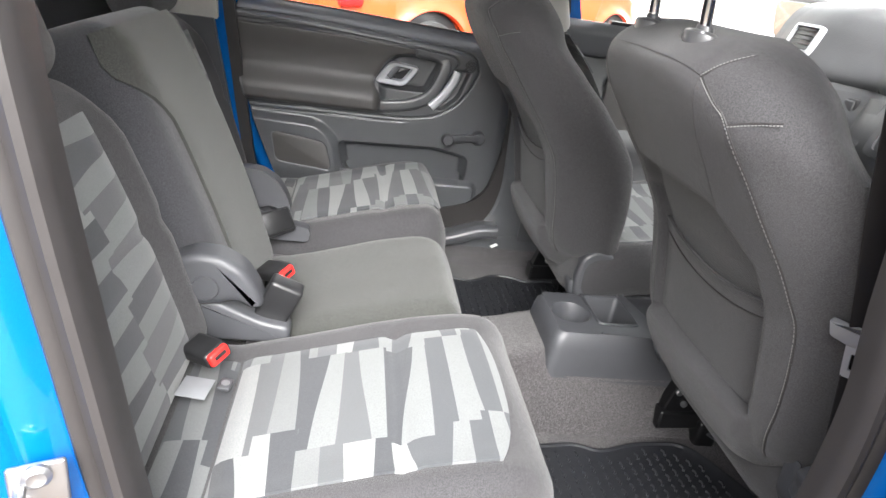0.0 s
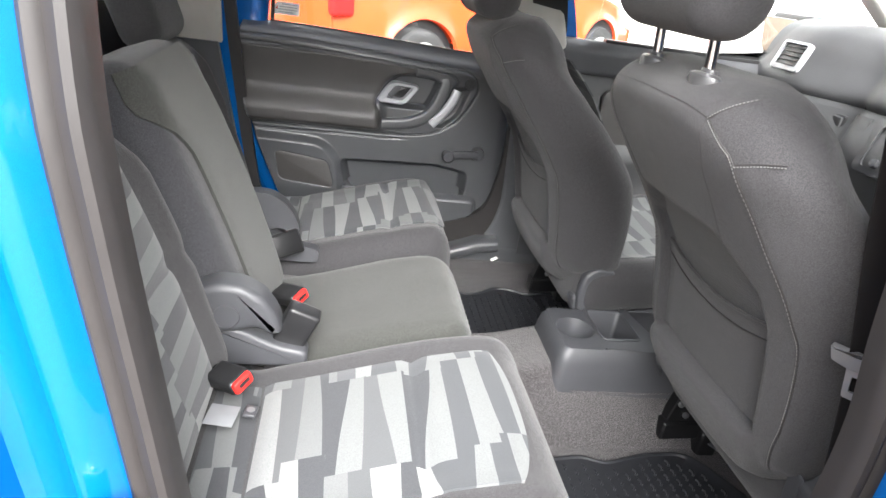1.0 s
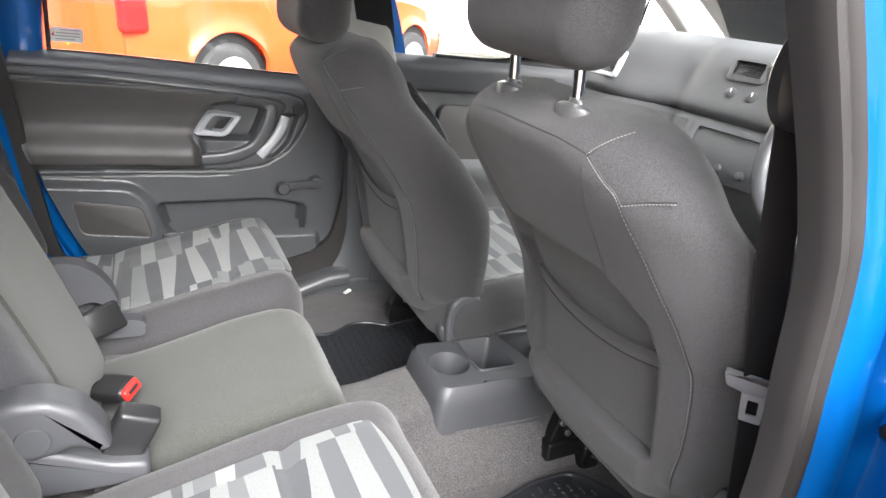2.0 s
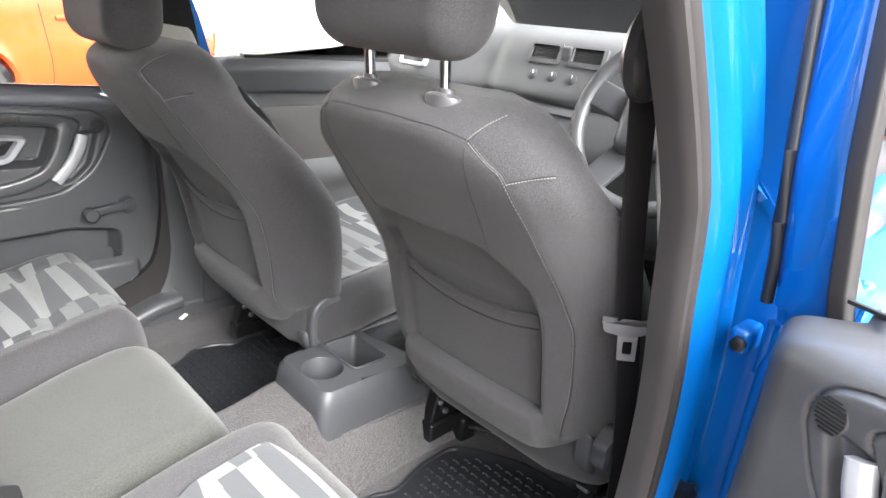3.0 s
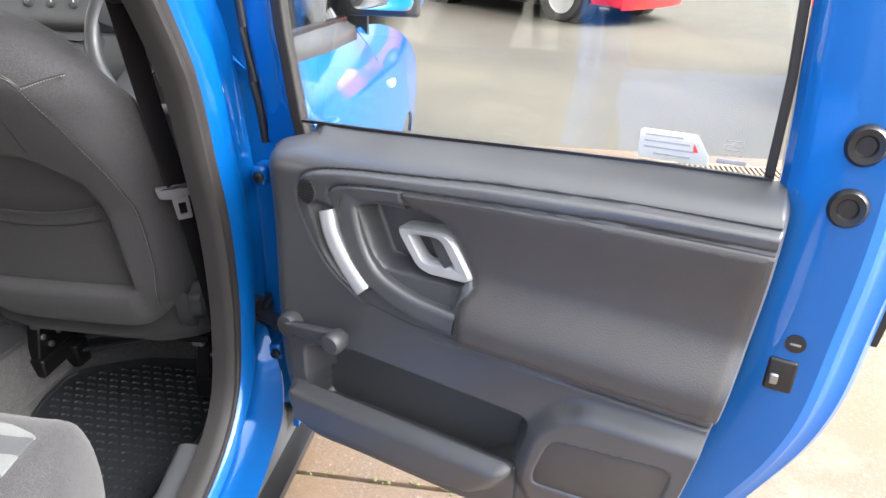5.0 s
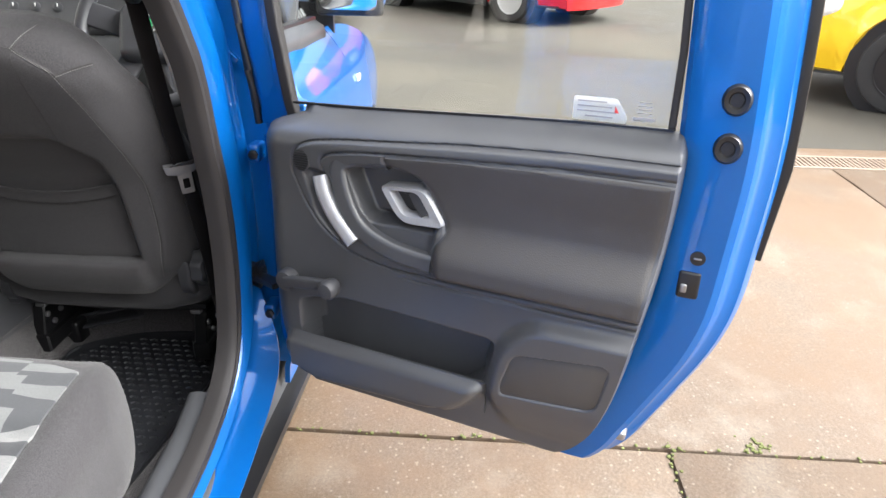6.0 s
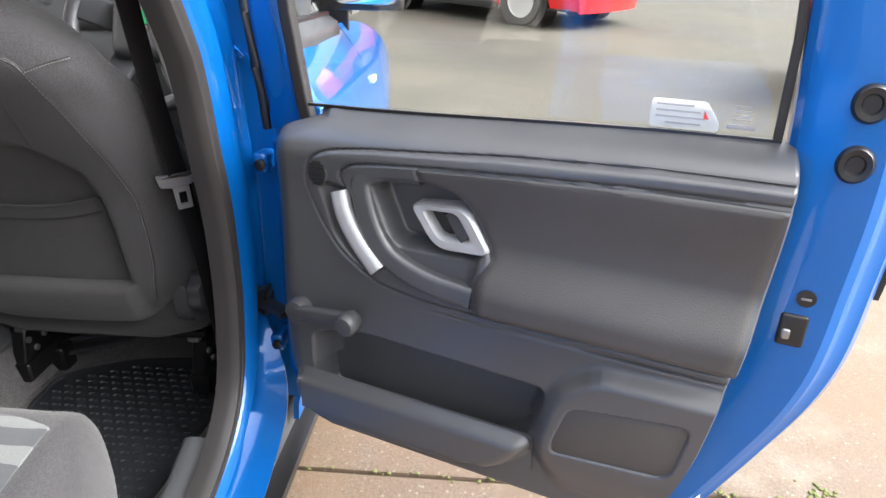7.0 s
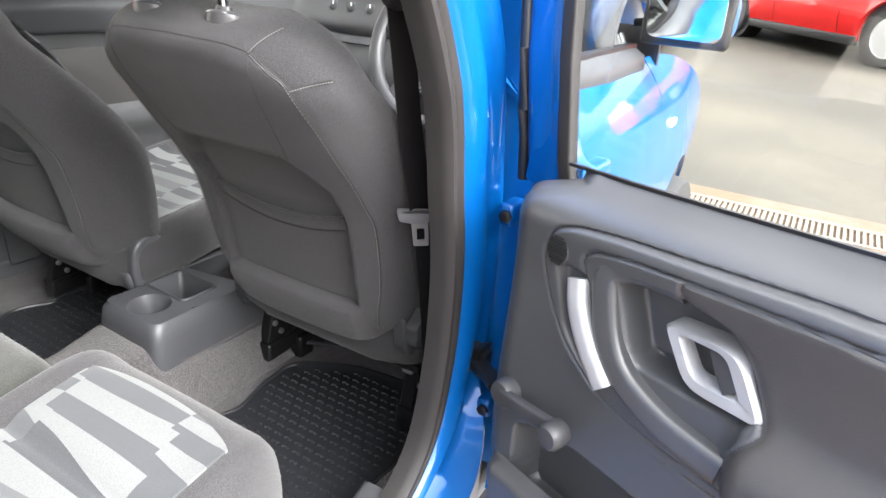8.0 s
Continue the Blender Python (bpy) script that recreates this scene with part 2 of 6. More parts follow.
def striped_cloth(name):
    """Woven seat cloth with broken, slanted bars in greys; runs on the UV map, in metres."""
    n = Nodes(name)
    sep = n.add("ShaderNodeSeparateXYZ")
    n.link(n.coord("UV"), sep.inputs[0])
    u, v = sep.outputs[0], sep.outputs[1]

    def white(x, seed):
        nd = n.add("ShaderNodeTexWhiteNoise", noise_dimensions="2D")
        cb = n.add("ShaderNodeCombineXYZ")
        n.val(cb.inputs[0], x)
        n.val(cb.inputs[1], seed)
        n.link(cb.outputs[0], nd.inputs["Vector"])
        return nd.outputs["Value"]
    step = n.math("FLOOR", n.math("DIVIDE", u, 0.058))
    jag = n.math("MULTIPLY", n.math("SUBTRACT", white(step, 3.7), 0.5), 0.075)
    rowf = n.math("DIVIDE", n.math("ADD", v, jag), 0.2)
    row = n.math("FLOOR", rowf)
    local = n.math("SUBTRACT", n.math("FRACT", rowf), 0.5)
    wob = n.add("ShaderNodeTexNoise", noise_dimensions="2D")
    wob.inputs["Scale"].default_value, wob.inputs["Detail"].default_value = 1.0, 0.0
    cb = n.add("ShaderNodeCombineXYZ")
    n.link(n.math("MULTIPLY", u, 17.0), cb.inputs[0])
    n.link(n.math("MULTIPLY", row, 5.3), cb.inputs[1])
    n.link(cb.outputs[0], wob.inputs["Vector"])
    slant = n.math("MULTIPLY", n.math("SUBTRACT", wob.outputs["Fac"], 0.48), 3.4)
    s = n.math("ADD", n.math("DIVIDE", u, 0.030), n.math("MULTIPLY", slant, local))
    s = n.math("ADD", s, n.math("MULTIPLY", row, 7.31))
    cell = n.math("FLOOR", s)
    # dark and light bars take turns, each with a shade of its own
    alt = n.math("MODULO", n.math("ADD", cell, 400.0), 2.0)
    rnd = white(cell, n.math("MULTIPLY", row, 1.7))
    shade = n.math("ADD", n.math("MULTIPLY", alt, 0.5), n.math("MULTIPLY", rnd, 0.5))
    col = n.ramp(shade, [(0.0, (0.036, 0.038, 0.042)), (0.2, (0.050, 0.053, 0.057)), (0.38, (0.070, 0.073, 0.076)),
                         (0.5, (0.130, 0.135, 0.135)), (0.66, (0.172, 0.176, 0.175)), (0.82, (0.112, 0.116, 0.117))], "CONSTANT")
    weave = n.noise(520, 3, 0.8)
    col = n.mix(n.ramp(weave, [(0.42, (0, 0, 0)), (0.75, (0.5, 0.5, 0.5))]), col, (0.06, 0.062, 0.066))
    n.bump(weave, 0.3, 0.001)
    return n.set(color=col, rough=0.9, sheen=0.15, spec=0.2)


def glass_mat(name, tint=(0.97, 0.985, 0.98), rough=0.0):
    n = Nodes(name)
    tr = n.add("ShaderNodeBsdfTransparent")
    tr.inputs[0].default_value = (*tint, 1)
    gl = n.add("ShaderNodeBsdfGlossy")
    gl.inputs["Roughness"].default_value = rough
    fr = n.add("ShaderNodeFresnel")
    fr.inputs["IOR"].default_value = 1.5
    mx = n.add("ShaderNodeMixShader")
    n.link(fr.outputs[0], mx.inputs[0])
    n.link(tr.outputs[0], mx.inputs[1])
    n.link(gl.outputs[0], mx.inputs[2])
    n.link(mx.outputs[0], n.out.inputs["Surface"])
    return n.mat


def simple(name, c, rough=0.5, metal=0.0, **kw):
    n = Nodes(name)
    big = n.noise(30, 4)
    lo, hi = shades(c, 0.92, 1.08)
    ro = n.math("MULTIPLY_ADD", n.noise(60, 3), 0.1, rough - 0.05)
    return n.set(color=n.ramp(big, [(0.3, lo), (0.7, hi)]), rough=ro, metal=metal, **kw)


def carpet_mat():
    n = Nodes("carpet")
    fine = n.noise(330, 3, 0.85)
    mid = n.noise(90, 4, 0.7)
    col = n.ramp(fine, [(0.28, (0.013, 0.011, 0.012)), (0.5, (0.042, 0.038, 0.040)), (0.72, (0.15, 0.137, 0.142))])
    col = n.mix(n.math("MULTIPLY", n.noise(6, 4), 0.35), col, (0.055, 0.050, 0.052))
    nd = n.bump(n.math("ADD", fine, n.math("MULTIPLY", mid, 0.5)), 0.9, 0.006)
    return n.set(color=col, rough=0.97, spec=0.1, sheen=0.2)


def asphalt_mat():
    n = Nodes("asphalt")
    fine = n.noise(140, 4, 0.8)
    wet = n.ramp(n.noise(0.45, 6, 0.6), [(0.40, (0, 0, 0)), (0.62, (1, 1, 1))])
    patch = n.noise(1.3, 5, 0.65)
    col = n.ramp(fine, [(0.3, (0.034, 0.031, 0.026)), (0.7, (0.112, 0.103, 0.086))])
    col = n.mix(n.math("MULTIPLY", patch, 0.45), col, (0.130, 0.119, 0.098))
    col = n.mix(n.math("MULTIPLY", wet, 0.6), col, (0.042, 0.042, 0.039))
    n.bump(fine, 0.7, 0.005)
    return n.set(color=col, rough=n.math("MULTIPLY_ADD", wet, -0.30, 0.88), spec=0.12)


def concrete_mat():
    n = Nodes("concrete")
    fine = n.noise(120, 6, 0.8)
    stain = n.noise(1.7, 7, 0.68)
    col = n.ramp(fine, [(0.25, (0.020, 0.014, 0.010)), (0.5, (0.094, 0.071, 0.051)), (0.8, (0.225, 0.182, 0.138))])
    dark = n.ramp(stain, [(0.42, (1, 1, 1)), (0.62, (0, 0, 0))])
    col = n.mix(n.math("MULTIPLY", dark, 0.75), col, (0.095, 0.062, 0.038))
    mott = n.ramp(n.noise(19, 6, 0.75), [(0.50, (0, 0, 0)), (0.66, (1, 1, 1))])
    col = n.mix(n.math("MULTIPLY", mott, 0.5), col, (0.13, 0.09, 0.06))
    pale = n.ramp(n.noise(4.5, 5, 0.6), [(0.52, (0, 0, 0)), (0.72, (1, 1, 1))])
    col = n.mix(n.math("MULTIPLY", pale, 0.35), col, (0.23, 0.205, 0.17))
    spots = n.add("ShaderNodeTexVoronoi")
    spots.inputs["Scale"].default_value = 48
    n.link(n.coord(), spots.inputs["Vector"])
    sp = n.ramp(spots.outputs["Distance"], [(0.12, (1, 1, 1)), (0.2, (0, 0, 0))])
    col = n.mix(n.math("MULTIPLY", sp, 0.22), col, (0.40, 0.36, 0.30))
    brown = n.ramp(n.noise(0.9, 6, 0.65), [(0.44, (0, 0, 0)), (0.60, (1, 1, 1))])
    col = n.mix(n.math("MULTIPLY", brown, 0.72), col, (0.105, 0.062, 0.032))
    n.bump(fine, 0.6, 0.004)
    return n.set(color=col, rough=n.math("MULTIPLY_ADD", stain, 0.35, 0.42), spec=0.4)


FABRIC = cloth("dark_seat_cloth", (0.033, 0.032, 0.034))
FABRIC_SIDE = cloth("side_seat_cloth", (0.035, 0.035, 0.039))
FABRIC_PLAIN = cloth("plain_seat_cloth", (0.037, 0.038, 0.035), 520)
STRIPE = striped_cloth("striped_seat_cloth")
STITCH = simple("stitching", (0.15, 0.148, 0.145), 0.8)
TRIM = plastic("door_trim_plastic", (0.058, 0.060, 0.065), 0.36, 500, 0.12, 0.12, 0.8)
TRIM_SOFT = plastic("soft_trim", (0.052, 0.049, 0.048), 0.46, 700, 0.3)
TRIM_MID = plastic("grey_trim_plastic", (0.046, 0.047, 0.052), 0.46, 500, 0.2)
DASH = plastic("dash_plastic", (0.060, 0.061, 0.064), 0.44, 380, 0.3)
PILLAR_TRIM = plastic("pale_pillar_trim", (0.46, 0.45, 0.42), 0.6)
HEADLINING = cloth("headlining", (0.70, 0.69, 0.66), 500, 0.2)
SILVER = simple("silver_plastic", (0.40, 0.41, 0.43), 0.45, 0.3)
CHROME = simple("chrome", (0.75, 0.75, 0.76), 0.12, 1.0)
STEEL = simple("dull_steel", (0.35, 0.35, 0.36), 0.38, 0.9)
BLACK = simple("black_plastic", (0.014, 0.014, 0.015), 0.35)
COLLAR = simple("dark_collar", (0.06, 0.06, 0.063), 0.32)
BLACK_METAL = simple("black_metal", (0.012, 0.012, 0.013), 0.3, 0.3)
SEAL = simple("rubber_seal", (0.020, 0.018, 0.018), 0.55, spec=0.4)
RUBBER = simple("mat_rubber", (0.015, 0.016, 0.019), 0.45)
TYRE = simple("tyre_rubber", (0.02, 0.02, 0.021), 0.75)
ALLOY = simple("alloy", (0.62, 0.63, 0.64), 0.3, 0.7)
DARK_ALLOY = simple("black_alloy", (0.02, 0.02, 0.022), 0.3, 0.3)
CARPET = carpet_mat()
BLUE = paint("blue_paint", (0.0004, 0.098, 0.36), 0.25, 0.12)
RED = paint("red_paint", (0.62, 0.012, 0.012))
ORANGE = paint("orange_paint", (0.62, 0.052, 0.010))
YELLOW = paint("yellow_paint", (0.85, 0.54, 0.018))
GREY_PAINT = paint("grey_paint", (0.22, 0.21, 0.20), 0.3)
GLASS = glass_mat("window_glass")
GREY_SCREEN = simple("grey_display", (0.16, 0.165, 0.16), 0.2)
DARK_GLASS = simple("dark_glass", (0.02, 0.022, 0.024), 0.06)
MIRROR = simple("mirror_glass", (0.85, 0.87, 0.88), 0.05, 1.0)
LAMP_GLASS = simple("lamp_glass", (0.75, 0.76, 0.76), 0.1)
RED_PLASTIC = simple("red_plastic", (0.72, 0.022, 0.018), 0.35)
RED_LAMP = simple("red_lamp", (0.35, 0.01, 0.01), 0.12)
WEBBING = simple("belt_webbing", (0.013, 0.012, 0.0125), 0.8, spec=0.15)
TONGUE = simple("grey_tongue", (0.13, 0.13, 0.135), 0.4)
PAPER = simple("white_label", (0.80, 0.80, 0.78), 0.6)
LABEL_CLOTH = simple("label_cloth", (0.18, 0.185, 0.195), 0.8)
PRINT = simple("grey_print", (0.35, 0.35, 0.38), 0.6)
PRINT_RED = simple("red_print", (0.7, 0.04, 0.04), 0.6)
GREEN = simple("green_enamel", (0.02, 0.25, 0.09), 0.3)
YELLOW_PLATE = simple("yellow_plate", (0.80, 0.60, 0.02), 0.4)
ASPHALT = asphalt_mat()
CONCRETE = concrete_mat()
JOINT = simple("joint_dirt", (0.10, 0.078, 0.056), 0.9)
IRON = simple("drain_iron", (0.22, 0.17, 0.13), 0.7, 0.2)
MOSS = simple("moss", (0.09, 0.10, 0.03), 0.95)


# ---- ground ----
def ground_sheet(name, x0, x1, y0, y1, z, material, label, nx=40, ny=40, wob=0.0):
    g = [[(lerp(x0, x1, i / nx), lerp(y0, y1, j / ny),
           z + wob * noise.noise(Vector((i * 0.7, j * 0.7, z * 9)))) for j in range(ny + 1)] for i in range(nx + 1)]
    return tagged(part(name, sheet(g), material), label, "ground", kind="structure")


ground_sheet("ground", -300, 300, -300, 300, -0.03, ASPHALT, "worn grey asphalt of the yard, damp in patches", 30, 30)
ground_sheet("road", 3.52, 60, -45, 45, -0.004, ASPHALT, "worn grey asphalt of the yard with damp patches", 60, 60, 0.004)

pavement = thing("pavement", pose(0, 0, 0), "stained brown concrete slabs of the forecourt, with dirty joints", "pavement", kind="structure")
bed = sheet([[(x, y, -0.012) for y in (-14, 14)] for x in (-9, 3.55)])
part("bed", bed, JOINT, pavement)
XJ = [-8.03, -5.03, -2.03, 0.97, 3.16]
YJ = {1: [-13, -9.2, -5.4, -1.675, 2.1, 5.9, 9.7, 13], 0: [-13, -10.6, -6.4, -3.1, 1.3, 5.2, 9.4, 13]}
for i in range(len(XJ) - 1):
    ys = YJ[1] if i % 2 == 0 else YJ[0]
    for j in range(len(ys) - 1):
        x0, x1, y0, y1 = XJ[i] + 0.003, XJ[i + 1] - 0.003, ys[j] + 0.003, ys[j + 1] - 0.003
        rnd = random.Random(i * 31 + j)
        out = []
        for a, b in (((x0, y0), (x1, y0)), ((x1, y0), (x1, y1)), ((x1, y1), (x0, y1)), ((x0, y1), (x0, y0))):
            m = 10
            out += [(lerp(a[0], b[0], k / m) + rnd.uniform(-0.004, 0.004), lerp(a[1], b[1], k / m) + rnd.uniform(-0.004, 0.004)) for k in range(m)]
        part("slab", slab(out, -0.02, rnd.uniform(-0.002, 0.002), lambda a, b, h: (a, b, h), 0.008, 2), CONCRETE, pavement)
# band of concrete between the drain and the road
part("edging", slab([(3.385, -13), (3.52, -13), (3.52, 13), (3.385, 13)], -0.02, 0.0, lambda a, b, h: (a, b, h), 0.008, 2), CONCRETE, pavement)

drain = thing("drain_channel", pose(3.27, 0, -0.008), "rusty iron slotted drain channel set in the concrete", "drain")
for x in (-0.095, 0.095):
    part("rail", rbox((0.022, 22, 0.02), 0.003, 1, 1, None, None, (x, 0, 0)), IRON, drain)
bar = part("bar", rbox((0.17, 0.014, 0.014), 0.003, 1, 1), IRON, drain)
bar.location = (0, -4.6, 0)
for i in range(1, 290):
    share(bar, "bar", pose(0, -4.6 + i * 0.026, 0), drain)
part("gully", rbox((0.2, 22, 0.02), 0.003, 1, 1, None, None, (0, 0, -0.03)), BLACK, drain)

rnd = random.Random(5)
bm = bmesh.new()
for k in range(160):
    x, y = (0.97 + rnd.gauss(0, 0.006), rnd.uniform(-3.2, -0.6)) if k < 90 else (rnd.uniform(0.2, 1.0), -1.675 + rnd.gauss(0, 0.006))
    if k >= 130:
        x, y = 0.995 + rnd.gauss(0, 0.018), -1.90 + rnd.gauss(0, 0.018)
    r = rnd.uniform(0.0015, 0.0045)
    rbox((r * 2, r * 2, r * 1.2), r * 0.5, 1, 1, lambda q: q + Vector((rnd.uniform(-1, 1), rnd.uniform(-1, 1), 0)) * r * 0.3, bm, (x, y, 0.002))
tagged(part("moss", bm, MOSS), "small tufts of moss in the joints of the concrete", "moss", kind="stuff")

# ---- the car: shell ----
STAND = LEVEL
car = thing("car", pose(0, 0, 0), "blue five-door family car with its rear door standing open", "car")

APERTURE = spline([(0.688, 1.15, 0), (0.728, 1.06, 0), (0.760, 0.96, 0), (0.778, 0.86, 0), (0.797, 0.76, 0), (0.802, 0.66, 0), (0.795, 0.56, 0), (0.765, 0.445, 0),
                   (0.70, 0.375, 0), (0.60, 0.335, 0), (0.46, 0.31, 0), (0.30, 0.305, 0), (0.17, 0.33, 0), (0.09, 0.44, 0), (0.058, 0.60, 0), (0.035, 0.76, 0),
                   (0.012, 0.93, 0), (-0.002, 1.08, 0), (0.0, 1.25, 0), (0.05, 1.40, 0), (0.17, 1.48, 0), (0.34, 1.48, 0), (0.47, 1.42, 0), (0.605, 1.30, 0), (0.688, 1.15, 0)], 8)[:-1]
AP_SHIFT = {-1: 0.0, 1: -0.03}


def ap_shift(s, x):
    return -0.022 * smooth(0.45, 0.70, x) if s < 0 else lerp(-0.125, -0.03, smooth(0.05, 0.6, x))


def side_y(z, s=1):
    return (0.70 if s > 0 else 0.686) - 0.10 * max(0.0, z - 1.0)


def round_aperture(profile, s, bm=None):
    """Carries a closed profile of (away from the opening, out of the car) round the door opening."""
    bm = bm or bmesh.new()
    n = len(APERTURE)
    rings = []
    for i, p in enumerate(APERTURE):
        t = (APERTURE[(i + 1) % n] - APERTURE[i - 1]).normalized()
        o = Vector((t.y, -t.x))
        if o.dot(Vector((p.x - 0.40, p.y - 0.9))) < 0:
            o = -o
        ring = []
        flat = 1.0 - 0.72 * max(0.0, -o.y)
        for a, h in profile:
            if s < 0 and h > 0.032:
                h = lerp(h, 0.020, smooth(0.45, 0.62, p.x) * smooth(0.40, 0.55, p.y))
            if a > 0:
                a *= flat
            elif s > 0:
                a *= 1 + 2.8 * smooth(0.15, 0.35, p.x)
            x, z = p.x + ap_shift(s, p.x) + o.x * a, p.y + o.y * a
            ring.append((x, s * (side_y(p.y, s) + h), z))
        rings.append(ring)
    rings.append(rings[0])
    vs = [[bm.verts.new(q) for q in r] for r in rings[:-1]]
    m = len(profile)
    for i in range(n):
        a, b = vs[i], vs[(i + 1) % n]
        for j in range(m):
            bm.faces.new((a[j], a[(j + 1) % m], b[(j + 1) % m], b[j]))
    return bm


JAMB = [(-0.004, -0.02), (-0.002, 0.0), (0.014, 0.006), (0.024, 0.016), (0.034, 0.024), (0.050, 0.030), (0.058, 0.028), (0.066, 0.016), (0.080, 0.010),
        (0.100, 0.010), (0.112, 0.016), (0.118, 0.050), (0.122, 0.085), (0.128, 0.085), (0.128, 0.0), (0.08, -0.014)]
LIP = [(0.010, -0.02), (0.016, 0.006), (0.018, 0.013), (0.013, 0.018), (0.006, 0.017), (0.002, 0.013), (-0.002, 0.015), (-0.008, 0.019), (-0.015, 0.018), (-0.019, 0.011), (-0.021, 0.002), (-0.021, -0.02)]
part("pillar_shut_face", sheet([[(0.906, y, z) for z in [0.30 + 0.06 * k for k in range(20)]] for y in (-0.640, -0.68, -0.73, -0.778)], 0.008, None, 1), BLUE, car, "blue painted face of the door pillar")
for s in (-1, 1):
    part("door_aperture", round_aperture(JAMB, s), BLUE, car, "glossy blue painted door frame")
    part("door_seal", round_aperture(LIP, s), SEAL, car, "black rubber door seal")


def skin_y(x, z):
    """Half width of the outer skin."""
    y = 0.775 + 0.030 * math.sin(math.pi * smooth(0.30, 1.02, z)) - 0.10 * smooth(0.80, 1.05, z) ** 2 - 0.22 * max(0, z - 0.98)
    y -= 0.03 * smooth(0.42, 0.25, z)
    y -= 0.06 * max(0.0, x - 1.1) ** 1.6 + 0.04 * max(0.0, -0.4 - x) ** 2
    y += 0.02 * math.exp(-((x - 2.05) / 0.30) ** 2) * math.exp(-((z - 0.55) / 0.28) ** 2)
    return y


def rear_edge(z):
    return curve_at([(0.25, 0.06), (0.45, -0.02), (0.6, -0.055), (0.76, -0.08), (0.93, -0.102), (1.08, -0.116), (1.25, -0.115), (1.5, -0.06)], z)[0]


def skin(name, s, xa, xb, z0, z1, nx, nz, material, label="", bm=None, off=0.0, keep=None):
    """A stretch of outer skin from xa(z) to xb(z)."""
    g = []
    for i in range(nx + 1):
        row = []
        for j in range(nz + 1):
            z = lerp(z0, z1, j / nz)
            x = lerp(xa(z), xb(z), i / nx)
            row.append((x, s * (skin_y(x, z) + off), z))
        g.append(row)
    b = sheet(g, 0.012, None, -s)
    return part(name, b, material, car, label)


WHEEL = (2.02, 0.31, 0.37)


def arch_low(x):
    d = abs(x - WHEEL[0])
    return WHEEL[1] + math.sqrt(max(0, WHEEL[2] ** 2 - d * d)) if d < WHEEL[2] else 0.22


for s in (-1, 1):
    skin("rear_quarter_panel", s, rear_edge, lambda z: -1.35, 0.25, 1.02, 24, 16, BLUE, "glossy blue rear quarter panel")
    skin("front_door_skin", s, lambda z: 0.905, lambda z: 1.66 + 0.03 * math.sin(z * 3), 0.24, 1.0, 24, 18, BLUE, "glossy blue closed front door")
    # wing with its wheel arch
    g = []
    for i in range(31):
        x = lerp(1.675, 2.72, i / 30)
        g.append([(x, s * skin_y(x, lerp(arch_low(x), 0.98 - 0.20 * (i / 30) ** 2.4, j / 14)), lerp(arch_low(x), 0.98 - 0.20 * (i / 30) ** 2.4, j / 14)) for j in range(15)])
    part("front_wing", sheet(g, 0.012, None, -s), BLUE, car, "glossy blue front wing")
    # belt strip of the front door and the window frame behind the mirror
    part("belt_strip", sweep([(x, s * (skin_y(x, 1.0) - 0.004), 1.004) for x in (0.93, 1.0, 1.2, 1.4, 1.62)], rounded([(-0.012, -0.01), (0.012, -0.01), (0.012, 0.012), (-0.012, 0.012)], 0.004, 2)), BLACK, car)
    part("side_repeater", rbox((0.05, 0.012, 0.022), 0.005, 2, 2, None, None, (1.78, s * (skin_y(1.78, 0.82) + 0.003), 0.82)), LAMP_GLASS, car, "clear side indicator lamp")
    part("door_handle", rbox((0.16, 0.035, 0.03), 0.012, 4, 3, None, None, (0.98, s * (skin_y(0.98, 0.86) + 0.02), 0.86)), BLUE, car, "body-coloured outer door handle")
    # pillars above the waist
    part("a_pillar", sweep(spline([(1.98, s * 0.62, 1.03), (1.60, s * 0.60, 1.30), (1.25, s * 0.575, 1.48)], 6), rounded([(-0.035, -0.04), (0.035, -0.04), (0.035, 0.04), (-0.035, 0.04)], 0.02, 3)), BLUE, car)
    part("a_pillar_trim", sweep(spline([(1.955, s * 0.59, 1.03), (1.575, s * 0.57, 1.29), (1.22, s * 0.545, 1.465)], 6), rounded([(-0.035, -0.042), (0.035, -0.042), (0.035, 0.042), (-0.035, 0.042)], 0.02, 3)), PILLAR_TRIM, car, "pale plastic windscreen pillar trim")
    part("b_pillar_outer", sheet([[(x, s * (skin_y(0.8, z) - 0.004), z) for x in (0.80 + (0.098 * smooth(1.12, 0.98, z) if s < 0 else 0) - 0.30 * max(0, z - 1.0) - (0.09 if s > 0 else 0), 0.90 - 0.30 * max(0, z - 1.0) - (0.09 if s > 0 else 0))] for z in [0.98 + 0.05 * k for k in range(11)]], 0.01, None, s), BLACK if s > 0 else BLUE, car)
    part("front_window", sheet([[(x, s * (skin_y(min(x, 1.3), z) - 0.012), z) for z in [1.005 + 0.05 * k for k in range(10)]] for x in (0.88, 1.0, 1.2, 1.4, 1.58)], 0.004), GLASS, car, "clear front door window").visible_shadow = False

